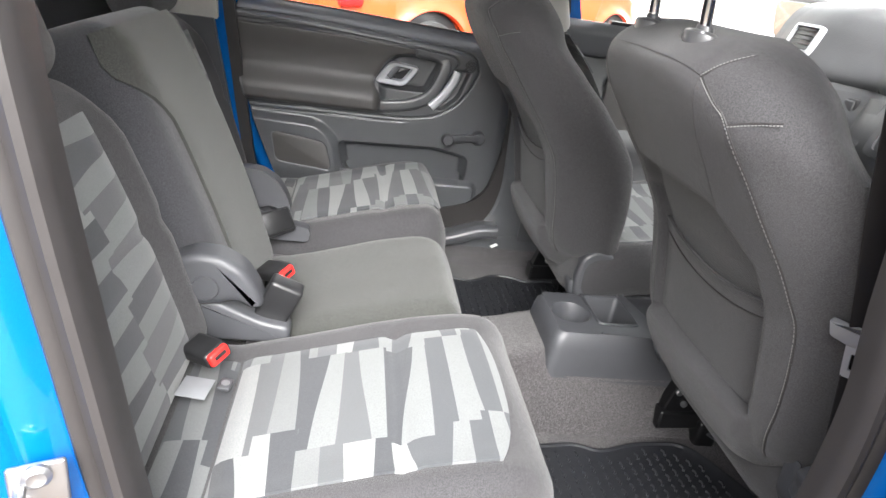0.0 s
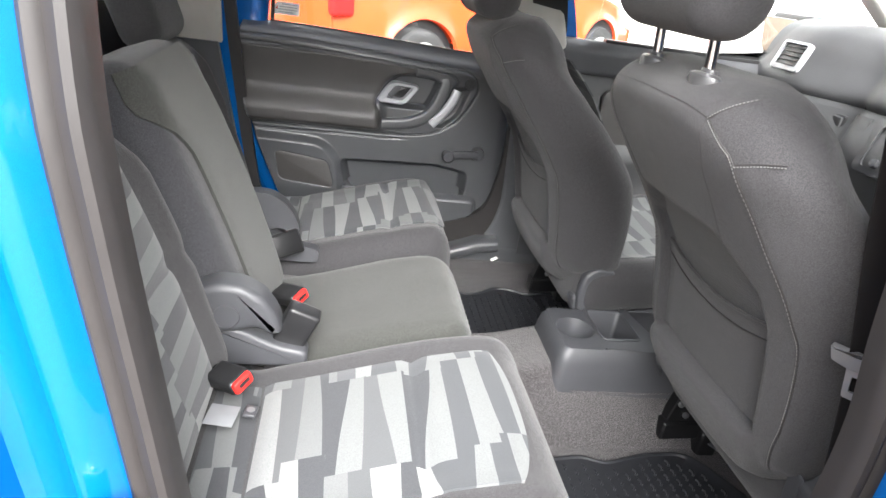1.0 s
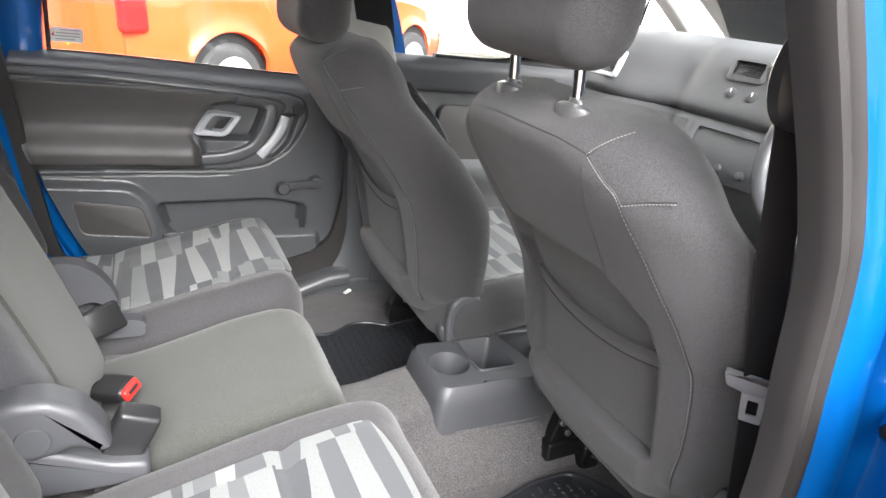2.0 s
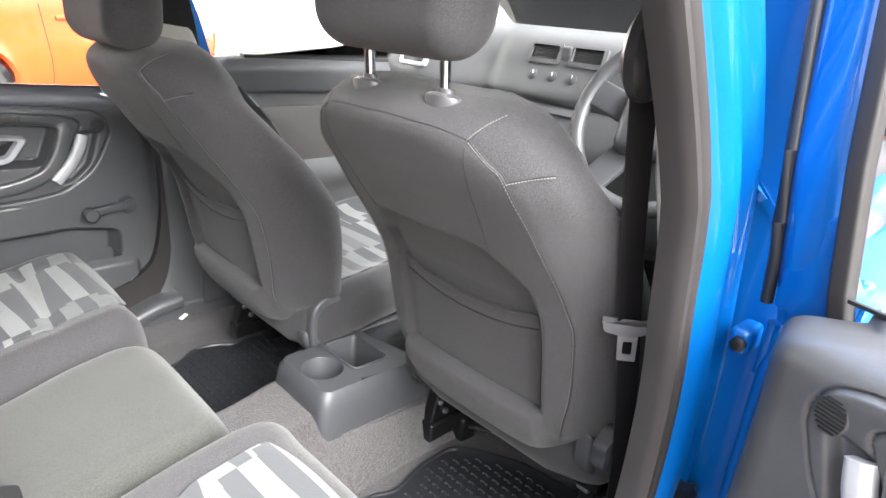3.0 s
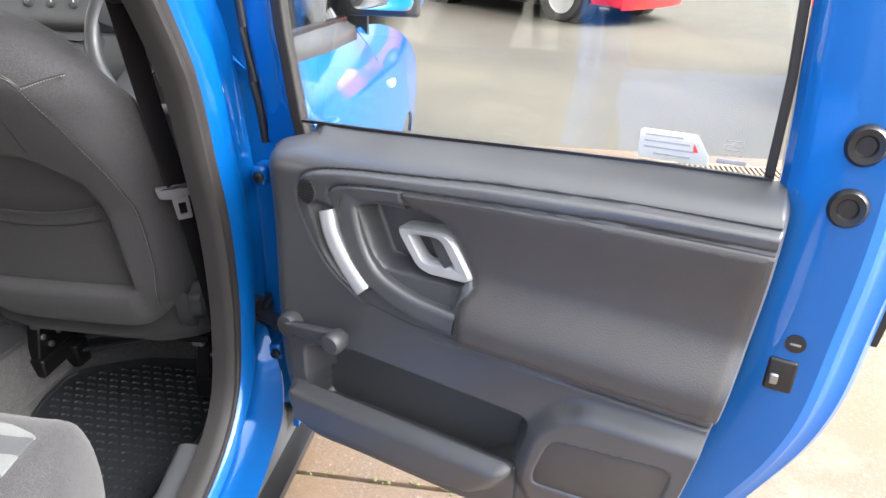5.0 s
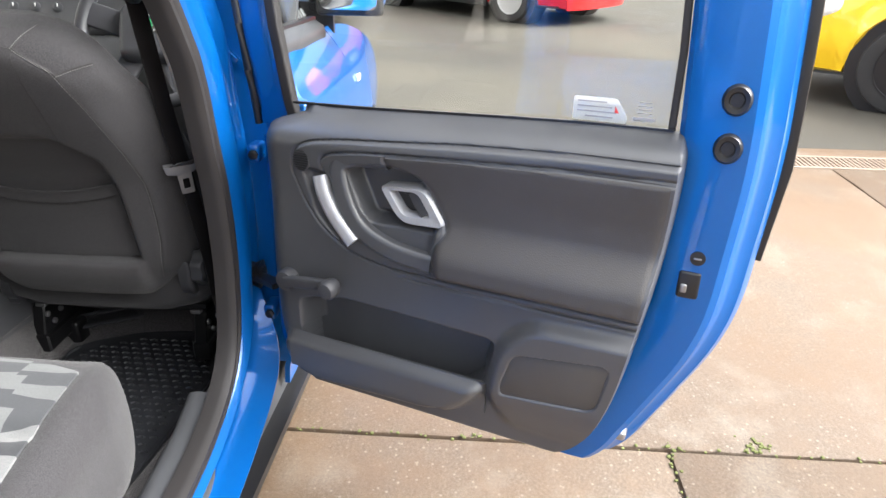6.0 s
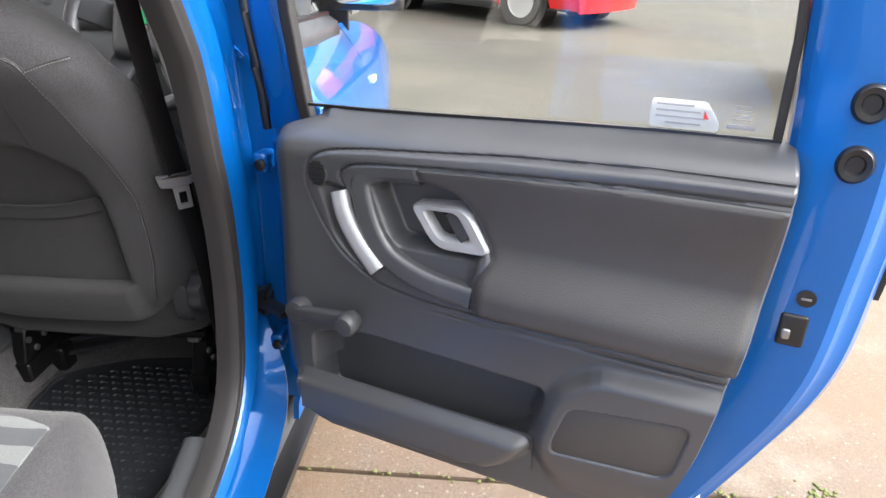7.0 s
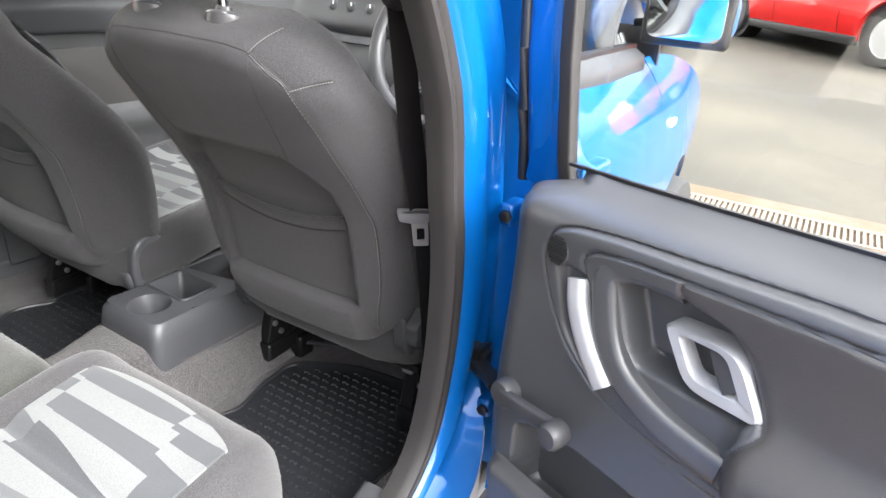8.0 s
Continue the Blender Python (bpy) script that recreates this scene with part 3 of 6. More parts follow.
# roof, tail, bonnet, screens
roof_g = [[(x, y, 1.545 - 0.10 * (abs(y) / 0.62) ** 3 - 0.05 * smooth(0.9, 1.3, x)) for y in [lerp(-0.62, 0.62, j / 12) for j in range(13)]] for x in [lerp(-1.35, 1.28, i / 16) for i in range(17)]]
part("roof", sheet(roof_g, 0.02), BLUE, car, "blue roof")
part("headlining", sheet([[(x, y * 0.98, z - 0.035) for x, y, z in row] for row in roof_g], 0.01), HEADLINING, car, "pale cloth headlining")
for s in (-1, 1):
    part("rear_side_window", sheet([[(x, s * (0.735 - 0.30 * (z - 1.02)), z) for z in [1.02 + 0.07 * k for k in range(7)]] for x in (-0.12, -0.5, -0.9, -1.25)], 0.004), GLASS, car, "clear rear side window").visible_shadow = False
part("tailgate", sheet([[(-1.36 + 0.12 * max(0, z - 1.0), y, z) for y in (-0.72, -0.4, 0, 0.4, 0.72)] for z in (0.3, 0.6, 0.9, 1.0)], 0.02), BLUE, car)
part("rear_window", sheet([[(-1.36 + 0.12 * (z - 1.0), y, z) for y in (-0.66, -0.4, 0, 0.4, 0.66)] for z in (1.0, 1.2, 1.48)], 0.004), GLASS, car, "clear rear window").visible_shadow = False
part("windscreen", sheet([[(lerp(2.02, 1.28, k / 6) - 0.10 * (j / 6 - 0.5) ** 2, lerp(-0.62, 0.62, j / 6), lerp(1.06, 1.49, k / 6)) for j in range(7)] for k in range(7)], 0.004), GLASS, car, "clear windscreen").visible_shadow = False
part("bonnet", sheet([[(x, y, 1.00 - 0.24 * (max(0, x - 1.80) / 0.9) ** 2.2 - 0.075 * (abs(y) / 0.66) ** 4) for y in [lerp(-0.66, 0.66, j / 10) for j in range(11)]] for x in [lerp(1.68, 2.7, i / 10) for i in range(11)]], 0.012), BLUE, car, "blue bonnet")
part("nose", sheet([[(2.70 + 0.05 * (1 - (y / 0.58) ** 2), y, z) for y in [lerp(-0.58, 0.58, j / 8) for j in range(9)]] for z in (0.2, 0.4, 0.6, 0.74)], 0.02), BLUE, car)
part("underside", sheet([[(x, y, 0.2) for y in (-0.76, 0.76)] for x in (-1.3, 1.66)], 0.02), BLACK, car)
part("inner_arch", sheet([[(x, y, 0.55) for y in (-0.5, 0.5)] for x in (1.72, 2.7)], 0.02), BLACK, car)
for y in (-0.58, 0.58):
    part("wiper", tube([(1.93, y * 0.4 - 0.25, 1.085), (1.90, y * 0.4 + 0.2, 1.10)], 0.008, 6), BLACK, car)


def wheel(parent, m, radius=0.305, width=0.19, spokes=5, rim=None, twin=True):
    """Wheel about its own y axis, outer face at +y."""
    w = new("wheel")
    w.parent = parent
    w.matrix_basis = m
    pl = lambda a, b, h: (a, h, b)
    R, h = radius, width / 2
    tyre = part("tyre", lathe([(R * 0.62, -h), (R * 0.80, -h), (R * 0.95, -h * 0.95), (R * 0.99, -h * 0.7), (R, 0), (R * 0.99, h * 0.7), (R * 0.95, h * 0.95), (R * 0.82, h * 1.02), (R * 0.66, h * 0.96), (R * 0.64, h * 0.7), (R * 0.6, -h * 0.9)], 40, pl), TYRE, w)
    b = lathe([(R * 0.67, h * 0.95), (R * 0.68, h * 1.0), (R * 0.65, h * 1.0), (R * 0.60, h * 0.8), (R * 0.58, 0), (R * 0.58, -h * 0.8), (R * 0.66, -h * 0.8)], 40, pl)
    part("rim", b, rim or ALLOY, w)
    part("brake_disc", lathe([(R * 0.48, -0.01), (R * 0.48, 0.0), (0.01, 0.0)], 28, pl), STEEL, w)
    bm = bmesh.new()
    for k in range(spokes):
        for da in ((-0.14, 0.14) if twin else (0.0,)):
            a = 2 * math.pi * k / spokes
            p0 = Vector((math.cos(a) * R * 0.13, h * 0.72, math.sin(a) * R * 0.13))
            p1 = Vector((math.cos(a + da) * R * 0.40, h * 0.84, math.sin(a + da) * R * 0.40))
            p2 = Vector((math.cos(a + da * 1.3) * R * 0.65, h * 0.86, math.sin(a + da * 1.3) * R * 0.65))
            wd = 0.021 if twin else 0.034
            sweep([p0, p1, p2], rounded([(-wd * 0.7, -0.012), (wd * 0.7, -0.012), (wd * 0.5, 0.01), (-wd * 0.5, 0.01)], 0.005, 2), (0, 1, 0), True, bm)
    part("spokes", bm, rim or ALLOY, w)
    part("hub_cap", lathe([(R * 0.2, h * 0.6), (R * 0.2, h * 0.78), (R * 0.15, h * 0.84), (0.005, h * 0.85)], 20, pl), rim or ALLOY, w)
    return w


for s in (-1, 1):
    wheel(car, pose(WHEEL[0], s * 0.70, WHEEL[1], 0, 0, 0 if s > 0 else 180))
    wheel(car, pose(-0.62, s * 0.715, WHEEL[1], 0, 0, 0 if s > 0 else 180))

# wing mirrors
for s in (-1, 1):
    mir = new("wing_mirror")
    mir.parent = car
    mir.location = (1.60, s * 0.79, 1.09)
    part("housing", rbox((0.10, 0.19, 0.135), 0.045, 4, 4, lambda q: Vector((q.x * (1.0 if q.x < 0 else 1.2), q.y, q.z * (1 - 0.9 * s * q.y * (1 if s < 0 else 1)))), None, (0.02, 0, 0)), BLUE, mir)
    part("shroud", rbox((0.03, 0.192, 0.137), 0.014, 4, 3, None, None, (-0.028, 0, 0)), BLACK, mir)
    part("mirror_glass", slab(rounded([(-0.082, -0.052), (0.082, -0.052), (0.082, 0.052), (-0.082, 0.052)], 0.025, 5), 0, 0.004, lambda a, b, h: (-0.060 - h - 0.22 * b - s * 0.05 * a, a, b), 0.001, 1), MIRROR, mir)
    part("mirror_arm", sweep([(0.03, -s * 0.07, -0.02), (0.035, -s * 0.10, -0.025), (0.05, -s * 0.13, -0.03)], rounded([(-0.012, -0.010), (0.012, -0.010), (0.012, 0.010), (-0.012, 0.010)], 0.01, 3)), BLACK, mir)

# striker on the rear pillar
striker = new("door_striker")
striker.parent = car
striker.matrix_basis = pose(0.016, -0.732, 0.664, 0, 0, -68)
part("plate", rbox((0.006, 0.042, 0.066), 0.003, 2, 2), STEEL, striker)
for z in (-0.024, 0.024):
    part("bolt", lathe([(0.011, 0.003), (0.011, 0.007), (0.007, 0.010), (0.002, 0.008)], 16, lambda a, b, h: (h, a, z + b)), STEEL, striker)
part("loop", tube(spline([(0.004, -0.012, 0.015), (0.035, -0.012, 0.015), (0.045, -0.012, 0.0), (0.035, -0.012, -0.015), (0.004, -0.012, -0.015)], 6), 0.0045, 8, None, (0, 1, 0)), STEEL, striker)
check = new("door_check_strap")
check.parent = car
part("strap", sweep([(0.865, -0.69, 0.545), (0.842, -0.722, 0.549), (0.818, -0.752, 0.553), (0.795, -0.778, 0.556)], rounded([(-0.014, -0.006), (0.014, -0.006), (0.014, 0.006), (-0.014, 0.006)], 0.003, 2)), BLACK, check)
part("rubber_boot", rbox((0.045, 0.060, 0.05), 0.012, 3, 3, lambda q: q * (1 + 0.15 * math.sin(q.y * 300)), None, (0.865, -0.70, 0.545)), BLACK, check)
for z in (0.46, 0.81):
    hinge = new("door_hinge")
    hinge.parent = car
    part("leaf", rbox((0.05, 0.026, 0.036), 0.008, 3, 2, None, None, (0.874, -0.733, z)), BLUE, hinge)
    part("bolt", lathe([(0.010, 0.0), (0.010, 0.006), (0.006, 0.008), (0.002, 0.008)], 6, lambda a, b, h: (0.849 - h, -0.735 + a, z + b)), BLACK_METAL, hinge)
    part("hinge_pin", lathe([(0.009, z - 0.035), (0.009, z + 0.035)], 12, lambda a, b, h: (a + 0.868, b - 0.762, h)), BLUE, hinge)

# ---- cabin floor and inner trim ----
def floor_z(x, y):
    z = 0.262 + 0.165 * math.exp(-((y + 0.02) / 0.120) ** 8) * (1 - 0.25 * smooth(0.70, 0.50, x))
    z += 0.03 * smooth(0.60, 0.66, abs(y))
    z += 0.075 * smooth(1.04, 1.16, x) * (1 - smooth(1.35, 1.5, x))
    z -= 0.13 * smooth(0.68, 0.71, x) * smooth(1.09, 1.06, x) * smooth(0.088, 0.068, abs(y + 0.03))  # sunk under the console
    return z + 0.02 * smooth(0.62, 0.40, x)


part("floor_carpet", sheet([[(x, y, floor_z(x, y) + 0.002 * noise.noise(Vector((x * 9, y * 9, 0)))) for y in [lerp(-0.675, 0.675, j / 90) for j in range(91)]] for x in [lerp(0.1, 1.9, i / 110) for i in range(111)]], 0.015), CARPET, car, "grey flecked loop carpet")
part("seat_riser", sheet([[(x, y, z) for y in [lerp(-0.69, 0.69, j / 20) for j in range(21)]] for x, z in ((0.42, 0.255), (0.40, 0.30), (0.37, 0.36), (0.33, 0.42), (-0.2, 0.44), (-0.6, 0.5))], 0.01), CARPET, car)
part("luggage_wall", sheet([[(-0.32 - 0.12 * (z - 0.4), y, z) for y in (-0.7, 0, 0.7)] for z in (0.3, 0.7, 1.0)], 0.02), TRIM, car)
for s in (-1, 1):
    part("inner_sill", rbox((1.75, 0.05, 0.16), 0.02, 2, 2, None, None, (0.82, s * 0.695, 0.215 if s < 0 else 0.265)), TRIM, car)
part("bulkhead", sheet([[(1.75, y, z) for y in (-0.7, 0, 0.7)] for z in (0.2, 0.7, 1.05)], 0.02), BLACK, car)
for s in (-1, 1):
    run = ((0.12, 0.375), (0.18, 0.325), (0.30, 0.302), (0.46, 0.306), (0.60, 0.33), (0.68, 0.36)) + (((0.74, 0.366),) if s > 0 else ())
    prof = [(-0.035, -0.02), (0.05, -0.02), (0.04, 0.015), (-0.02, 0.02), (-0.04, 0.01)]
    part("sill_trim", sweep([(x + AP_SHIFT[s], s * 0.655, z) for x, z in run], rounded([(-s * a, b) for a, b in prof], 0.01, 3), (0, 0, 1)), TRIM, car, "dark plastic sill trim")
    part("lower_pillar_trim", slab(rounded([(0.885, 0.26), (1.0, 0.26), (0.96, 0.95), (0.865, 0.95)] if s < 0 else [(0.645, 0.22), (0.96, 0.22), (0.92, 0.95), (0.68, 0.95), (0.695, 0.7), (0.705, 0.5), (0.69, 0.42), (0.655, 0.36)], 0.03, 4), 0.60, 0.64, lambda a, b, h: (a, s * ((1.29 if s < 0 else 1.315) - h), b), 0.015, 3), TRIM, car, "dark plastic lower pillar trim")
    part("upper_pillar_trim", sweep([(0.80 + AP_SHIFT[s] * 2, s * 0.672, 0.94), (0.75 + AP_SHIFT[s] * 2, s * 0.662, 1.1), (0.62 + AP_SHIFT[s] * 2, s * 0.615, 1.45)], rounded([(-0.05 - max(0, s) * 0.03, -0.025), (0.05 + max(0, s) * 0.03, -0.025), (0.05 + max(0, s) * 0.03, 0.025), (-0.05 - max(0, s) * 0.03, 0.025)], 0.015, 3), (0, 1, 0)), PILLAR_TRIM, car, "pale plastic pillar trim")
    part("rear_side_trim", sheet([[(lerp(-0.06 if s < 0 else -0.055 - 0.18 * (z - 0.45), -0.6, i / 8), s * (0.665 - 0.02 * smooth(0.5, 0.9, z)), z) for z in [0.35 + 0.0533 * k for k in range(11)]] for i in range(9)], 0.02, None, s), TRIM, car, "dark plastic rear side trim")
    part("rear_pillar_trim", sheet([[(lerp(-0.08 if s < 0 else -0.125, -0.45, i / 6), s * (0.655 - 0.22 * (z - 0.885)), z) for z in [0.885 + 0.06 * k for k in range(11)]] for i in range(7)], 0.02, None, s), PILLAR_TRIM, car, "pale grey plastic rear pillar trim")


# ---- doors ----
def door(th, s, plain=False):
    """Door in its own frame: u from the front end of the glass to the tail, w to the cabin, z up."""
    P = lambda u, w, z: (u, s * w, z)
    S = lambda a, b, h: P(a, h, b)

    ext = 0.055 if plain else 0.0
    sh = 0.045 if plain else 0.0

    def uL(z):
        return curve_at([(0.376, 0.02), (0.407, -0.016), (0.463, -0.052), (0.562, -0.063), (0.75, -0.058), (0.875, -0.054), (0.906, -0.038), (0.932, 0.02)], z)[0] - 0.9 * ext * smooth(0.95, 0.75, z)

    def uR(z):
        return curve_at([(0.376, 0.50), (0.415, 0.561), (0.509, 0.606), (0.641, 0.632), (0.783, 0.650), (0.914, 0.656), (0.945, 0.648)], z)[0] + ext * smooth(0.45, 0.8, z)

    PAD = [(0.030, 0.822), (0.032, 0.842), (0.046, 0.868), (0.075, 0.881), (0.136, 0.890), (0.333, 0.904), (0.502, 0.909), (0.75, 0.910), (0.75, 0.672), (0.435, 0.674),
           (0.319, 0.674), (0.214, 0.677), (0.137, 0.691), (0.082, 0.728), (0.050, 0.774)]
    UPPER = [(0.090, 0.849), (0.107, 0.863), (0.15, 0.871), (0.218, 0.877), (0.333, 0.884), (0.504, 0.891), (0.75, 0.892), (0.75, 0.69), (0.435, 0.690), (0.30, 0.69), (0.2, 0.70), (0.13, 0.76)]
    INSERT = [(0.213, 0.874), (0.333, 0.881), (0.504, 0.888), (0.75, 0.889), (0.75, 0.680), (0.435, 0.680), (0.312, 0.684), (0.298, 0.716), (0.310, 0.742), (0.326, 0.764), (0.290, 0.834), (0.262, 0.852), (0.218, 0.856)]
    BOWL = [(0.143, 0.846), (0.212, 0.854), (0.262, 0.848), (0.288, 0.828), (0.314, 0.778), (0.300, 0.758), (0.176, 0.756), (0.156, 0.808)]
    SHELF = [(0.168, 0.768), (0.306, 0.764), (0.306, 0.744), (0.292, 0.718), (0.23, 0.724), (0.184, 0.745)]
    GRIP = [(0.054, 0.830), (0.098, 0.826), (0.156, 0.718), (0.120, 0.710), (0.078, 0.752)]
    POCKET = [(0.022, 0.572), (0.024, 0.446), (0.335, 0.446), (0.392, 0.498), (0.412, 0.580), (0.120, 0.590)]
    LIPP = [(-0.020, 0.498), (0.402, 0.494), (0.378, 0.458), (0.346, 0.430), (0.30, 0.412), (0.05, 0.402), (-0.02, 0.43)]
    SWELL = [(0.469, 0.634), (0.75, 0.644), (0.75, 0.40), (0.44, 0.42), (0.40, 0.49), (0.42, 0.585)]
    SPEAKER = [(0.449, 0.578), (0.604, 0.598), (0.588, 0.510), (0.432, 0.495), (0.430, 0.513)]

    def sdf(U, Z, poly, r=0.0):
        """Signed distance to a polygon, positive inside."""
        poly = rounded(poly, r, 4) if r else [Vector(p) for p in poly]
        d = np.full(U.shape, 9.0)
        inside = np.zeros(U.shape, bool)
        for a, b in zip(poly, poly[1:] + poly[:1]):
            ex, ez = b.x - a.x, b.y - a.y
            k = np.clip(((U - a.x) * ex + (Z - a.y) * ez) / (ex * ex + ez * ez + 1e-12), 0, 1)
            d = np.minimum(d, np.hypot(U - a.x - k * ex, Z - a.y - k * ez))
            if abs(ez) > 1e-9:
                inside ^= ((a.y > Z) != (b.y > Z)) & (U < ex * (Z - a.y) / ez + a.x)
        return np.where(inside, d, -d)

    def sm(a, b, v):
        k = np.clip((v - a) / (b - a), 0, 1)
        return k * k * (3 - 2 * k)

    def relief(U, Z, pocket=True):
        """Height of the moulded trim towards the cabin."""
        w = 0.046 + 0.0 * U
        w += 0.010 * sm(0.80, 0.90, Z)
        p = sdf(U, Z, PAD, 0.02)
        w += 0.005 * sm(-0.003, 0.004, p) - 0.0042 * np.exp(-((p + 0.003) / 0.0020) ** 2)
        w -= 0.004 * np.exp(-((p + 0.016) / 0.0018) ** 2) * (Z < 0.68) * sm(0.2, 0.3, U)
        q = sdf(U, Z, UPPER, 0.02)
        w += 0.002 * sm(-0.002, 0.003, q) - 0.0042 * np.exp(-((q + 0.001) / 0.002) ** 2) * sm(0.74, 0.76, Z)
        ins = sdf(U, Z, INSERT, 0.008)
        w -= 0.0035 * np.exp(-(ins / 0.002) ** 2)
        # the armrest swells out of the foot of the insert
        w += 0.030 * sm(0.664, 0.690, Z) * sm(0.79, 0.715, Z) * sm(0.285, 0.325, U) * sm(0.0, 0.03, p + 0.006)
        w -= 0.036 * sm(-0.006, 0.008, sdf(U, Z, BOWL, 0.02))
        w -= 0.004 * sm(-0.003, 0.003, sdf(U, Z, SHELF, 0.01))
        w -= 0.014 * sm(-0.007, 0.007, sdf(U, Z, GRIP, 0.012))
        lip = sdf(U, Z, LIPP, 0.03)
        pk = sdf(U, Z, POCKET, 0.02)
        w += 0.020 * sm(-0.004, 0.014, lip) * (1 - pocket * sm(-0.003, 0.003, pk))
        w -= 0.056 * np.where(Z < 0.51, sm(-0.002, 0.004, pk), sm(-0.006, 0.018, pk)) * pocket
        w += 0.020 * sm(-0.012, 0.016, sdf(U, Z, SWELL, 0.03)) * sm(0.40, 0.50, Z)
        sp = sdf(U, Z, SPEAKER, 0.02)
        w -= 0.004 * sm(-0.0015, 0.0015, sp)
        # shoulder under the glass
        edge = 0.862 + 0.042 * sm(-0.05, 0.62, U)
        tt = np.clip((Z - edge) / (0.9452 - edge), 0, 1)
        w -= 0.072 * (0.75 * tt ** 1.7 + 0.25 * tt ** 6)
        return w

    NU, NZ = 290, 320
    zs = np.linspace(0.376, 0.945, NZ + 1)
    ls, rs = np.array([uL(z) for z in zs]), np.array([uR(z) for z in zs])
    K = np.linspace(0, 1, NU + 1)
    U = ls[:, None] + (rs - ls)[:, None] * K[None, :]
    Z = np.repeat(zs[:, None], NU + 1, 1)
    E = np.minimum(np.minimum((U - ls[:, None]) * 0.45, (rs[:, None] - U) * 7.0), (Z - 0.376) * 1.2)
    W = relief(U, Z) * sm(-0.006, 0.026, E) ** 0.55 - 0.014 * (1 - sm(0, 0.012, E))
    Z = Z - 0.020 * sm(0.62, -0.05, U) * sm(0.86, 0.945, Z)
    part("trim_panel", sheet([[P(U[j, i], W[j, i], Z[j, i]) for i in range(NU + 1)] for j in range(NZ + 1)], 0.0, None, -s), TRIM, th, "dark grained plastic door trim", 50)

    # lip in front of the open map pocket
    zl = np.linspace(0.436, 0.500, 25)
    ul = np.linspace(0.008, 0.402, 61)
    UL, ZL = np.meshgrid(ul, zl)
    WL = relief(UL, ZL, False) + 0.0012
    part("pocket_lip", sheet([[P(UL[j, i], WL[j, i], ZL[j, i]) for i in range(61)] for j in range(25)], 0.005, None, -s), TRIM, th, "dark plastic lip of the door pocket", 50)

    # soft insert with the armrest
    n1, n2 = 60, 70
    gi = []
    for j in range(n1 + 1):
        z = lerp(0.6815, 0.8865, j / n1)
        left = curve_at([(0.681, 0.316), (0.716, 0.301), (0.742, 0.313), (0.766, 0.328), (0.80, 0.314), (0.83, 0.296), (0.850, 0.268), (0.857, 0.224), (0.90, 0.216)], z)[0]
        us = np.array([lerp(left, uR(z) - 0.010, i / n2) for i in range(n2 + 1)])
        topz = np.minimum(z, np.interp(us, [0.224, 0.333, 0.504, 0.64], [0.872, 0.879, 0.886, 0.887]) - 0.0005)
        ww = relief(us, topz)
        row = []
        for i in range(n2 + 1):
            e = min(i, n2 - i, j, n1 - j)
            row.append(P(us[i], max(ww[i], 0.02) + 0.0022 * smooth(-0.5, 1.5, e), topz[i]))
        gi.append(row)
    part("door_insert", sheet(gi, 0.0, None, -s), TRIM_SOFT, th, "dark brownish-grey soft door insert", 50)
    part("speaker_cover", slab(rounded(SPEAKER, 0.02, 5), 0.055, 0.0635, S, 0.002, 2), TRIM_SOFT, th, "dark fine-mesh speaker cover")

    # curved pull handle with its silver strip
    cpath = spline([P(0.217, 0.046, 0.8655), P(0.160, 0.047, 0.862), P(0.128, 0.050, 0.845), P(0.131, 0.054, 0.812), P(0.150, 0.057, 0.765), P(0.178, 0.058, 0.735), P(0.232, 0.058, 0.713), P(0.300, 0.056, 0.703)], 8)
    part("pull_handle", sweep(cpath, rounded([(-0.016, -0.02), (0.016, -0.02), (0.017, 0.004), (0.011, 0.0095), (-0.011, 0.0095), (-0.017, 0.004)], 0.004, 3), (0, s, 0)), TRIM, th, "dark grey pull handle")
    spath = spline([P(0.090, 0.058, 0.824), P(0.101, 0.063, 0.792), P(0.124, 0.066, 0.755), P(0.157, 0.068, 0.718)], 6)
    part("grip_strip", sweep(spath, rounded([(-0.013, -0.012), (0.013, -0.012), (0.013, 0.002), (0.007, 0.006), (-0.007, 0.006), (-0.013, 0.002)], 0.003, 3), (0, s, 0)), SILVER, th, "silver plastic grip strip")
    # release handle: bezel, lever
    outer = rounded([(0.196, 0.820), (0.288, 0.829), (0.327, 0.767), (0.238, 0.761)], [0.016, 0.022, 0.014, 0.022], 6)
    inner = rounded([(0.222, 0.814), (0.269, 0.818), (0.292, 0.784), (0.246, 0.779)], [0.006, 0.010, 0.006, 0.010], 6)
    wf = lambda a: 0.043 + 0.010 * smooth(0.19, 0.32, a)
    rings = [[P(p.x, wf(p.x) - 0.03, p.y) for p in outer], [P(p.x, wf(p.x), p.y) for p in outer]]
    mid = [(p * 0.8 + q * 0.2) for p, q in zip(outer, inner)]
    rings += [[P(p.x, wf(p.x) + 0.005, p.y) for p in mid], [P(p.x, wf(p.x) + 0.004, p.y) for p in [(p * 0.2 + q * 0.8) for p, q in zip(outer, inner)]],
              [P(p.x, wf(p.x) - 0.002, p.y) for p in inner], [P(p.x, wf(p.x) - 0.024, p.y) for p in inner]]
    bez = part("handle_bezel", loft(rings, False), SILVER, th, "silver plastic handle bezel")
    part("lever", slab(rounded([(0.216, 0.819), (0.274, 0.823), (0.298, 0.781), (0.242, 0.774)], 0.006, 3), 0.016, 0.030, S, 0.003, 2), BLACK, bez)
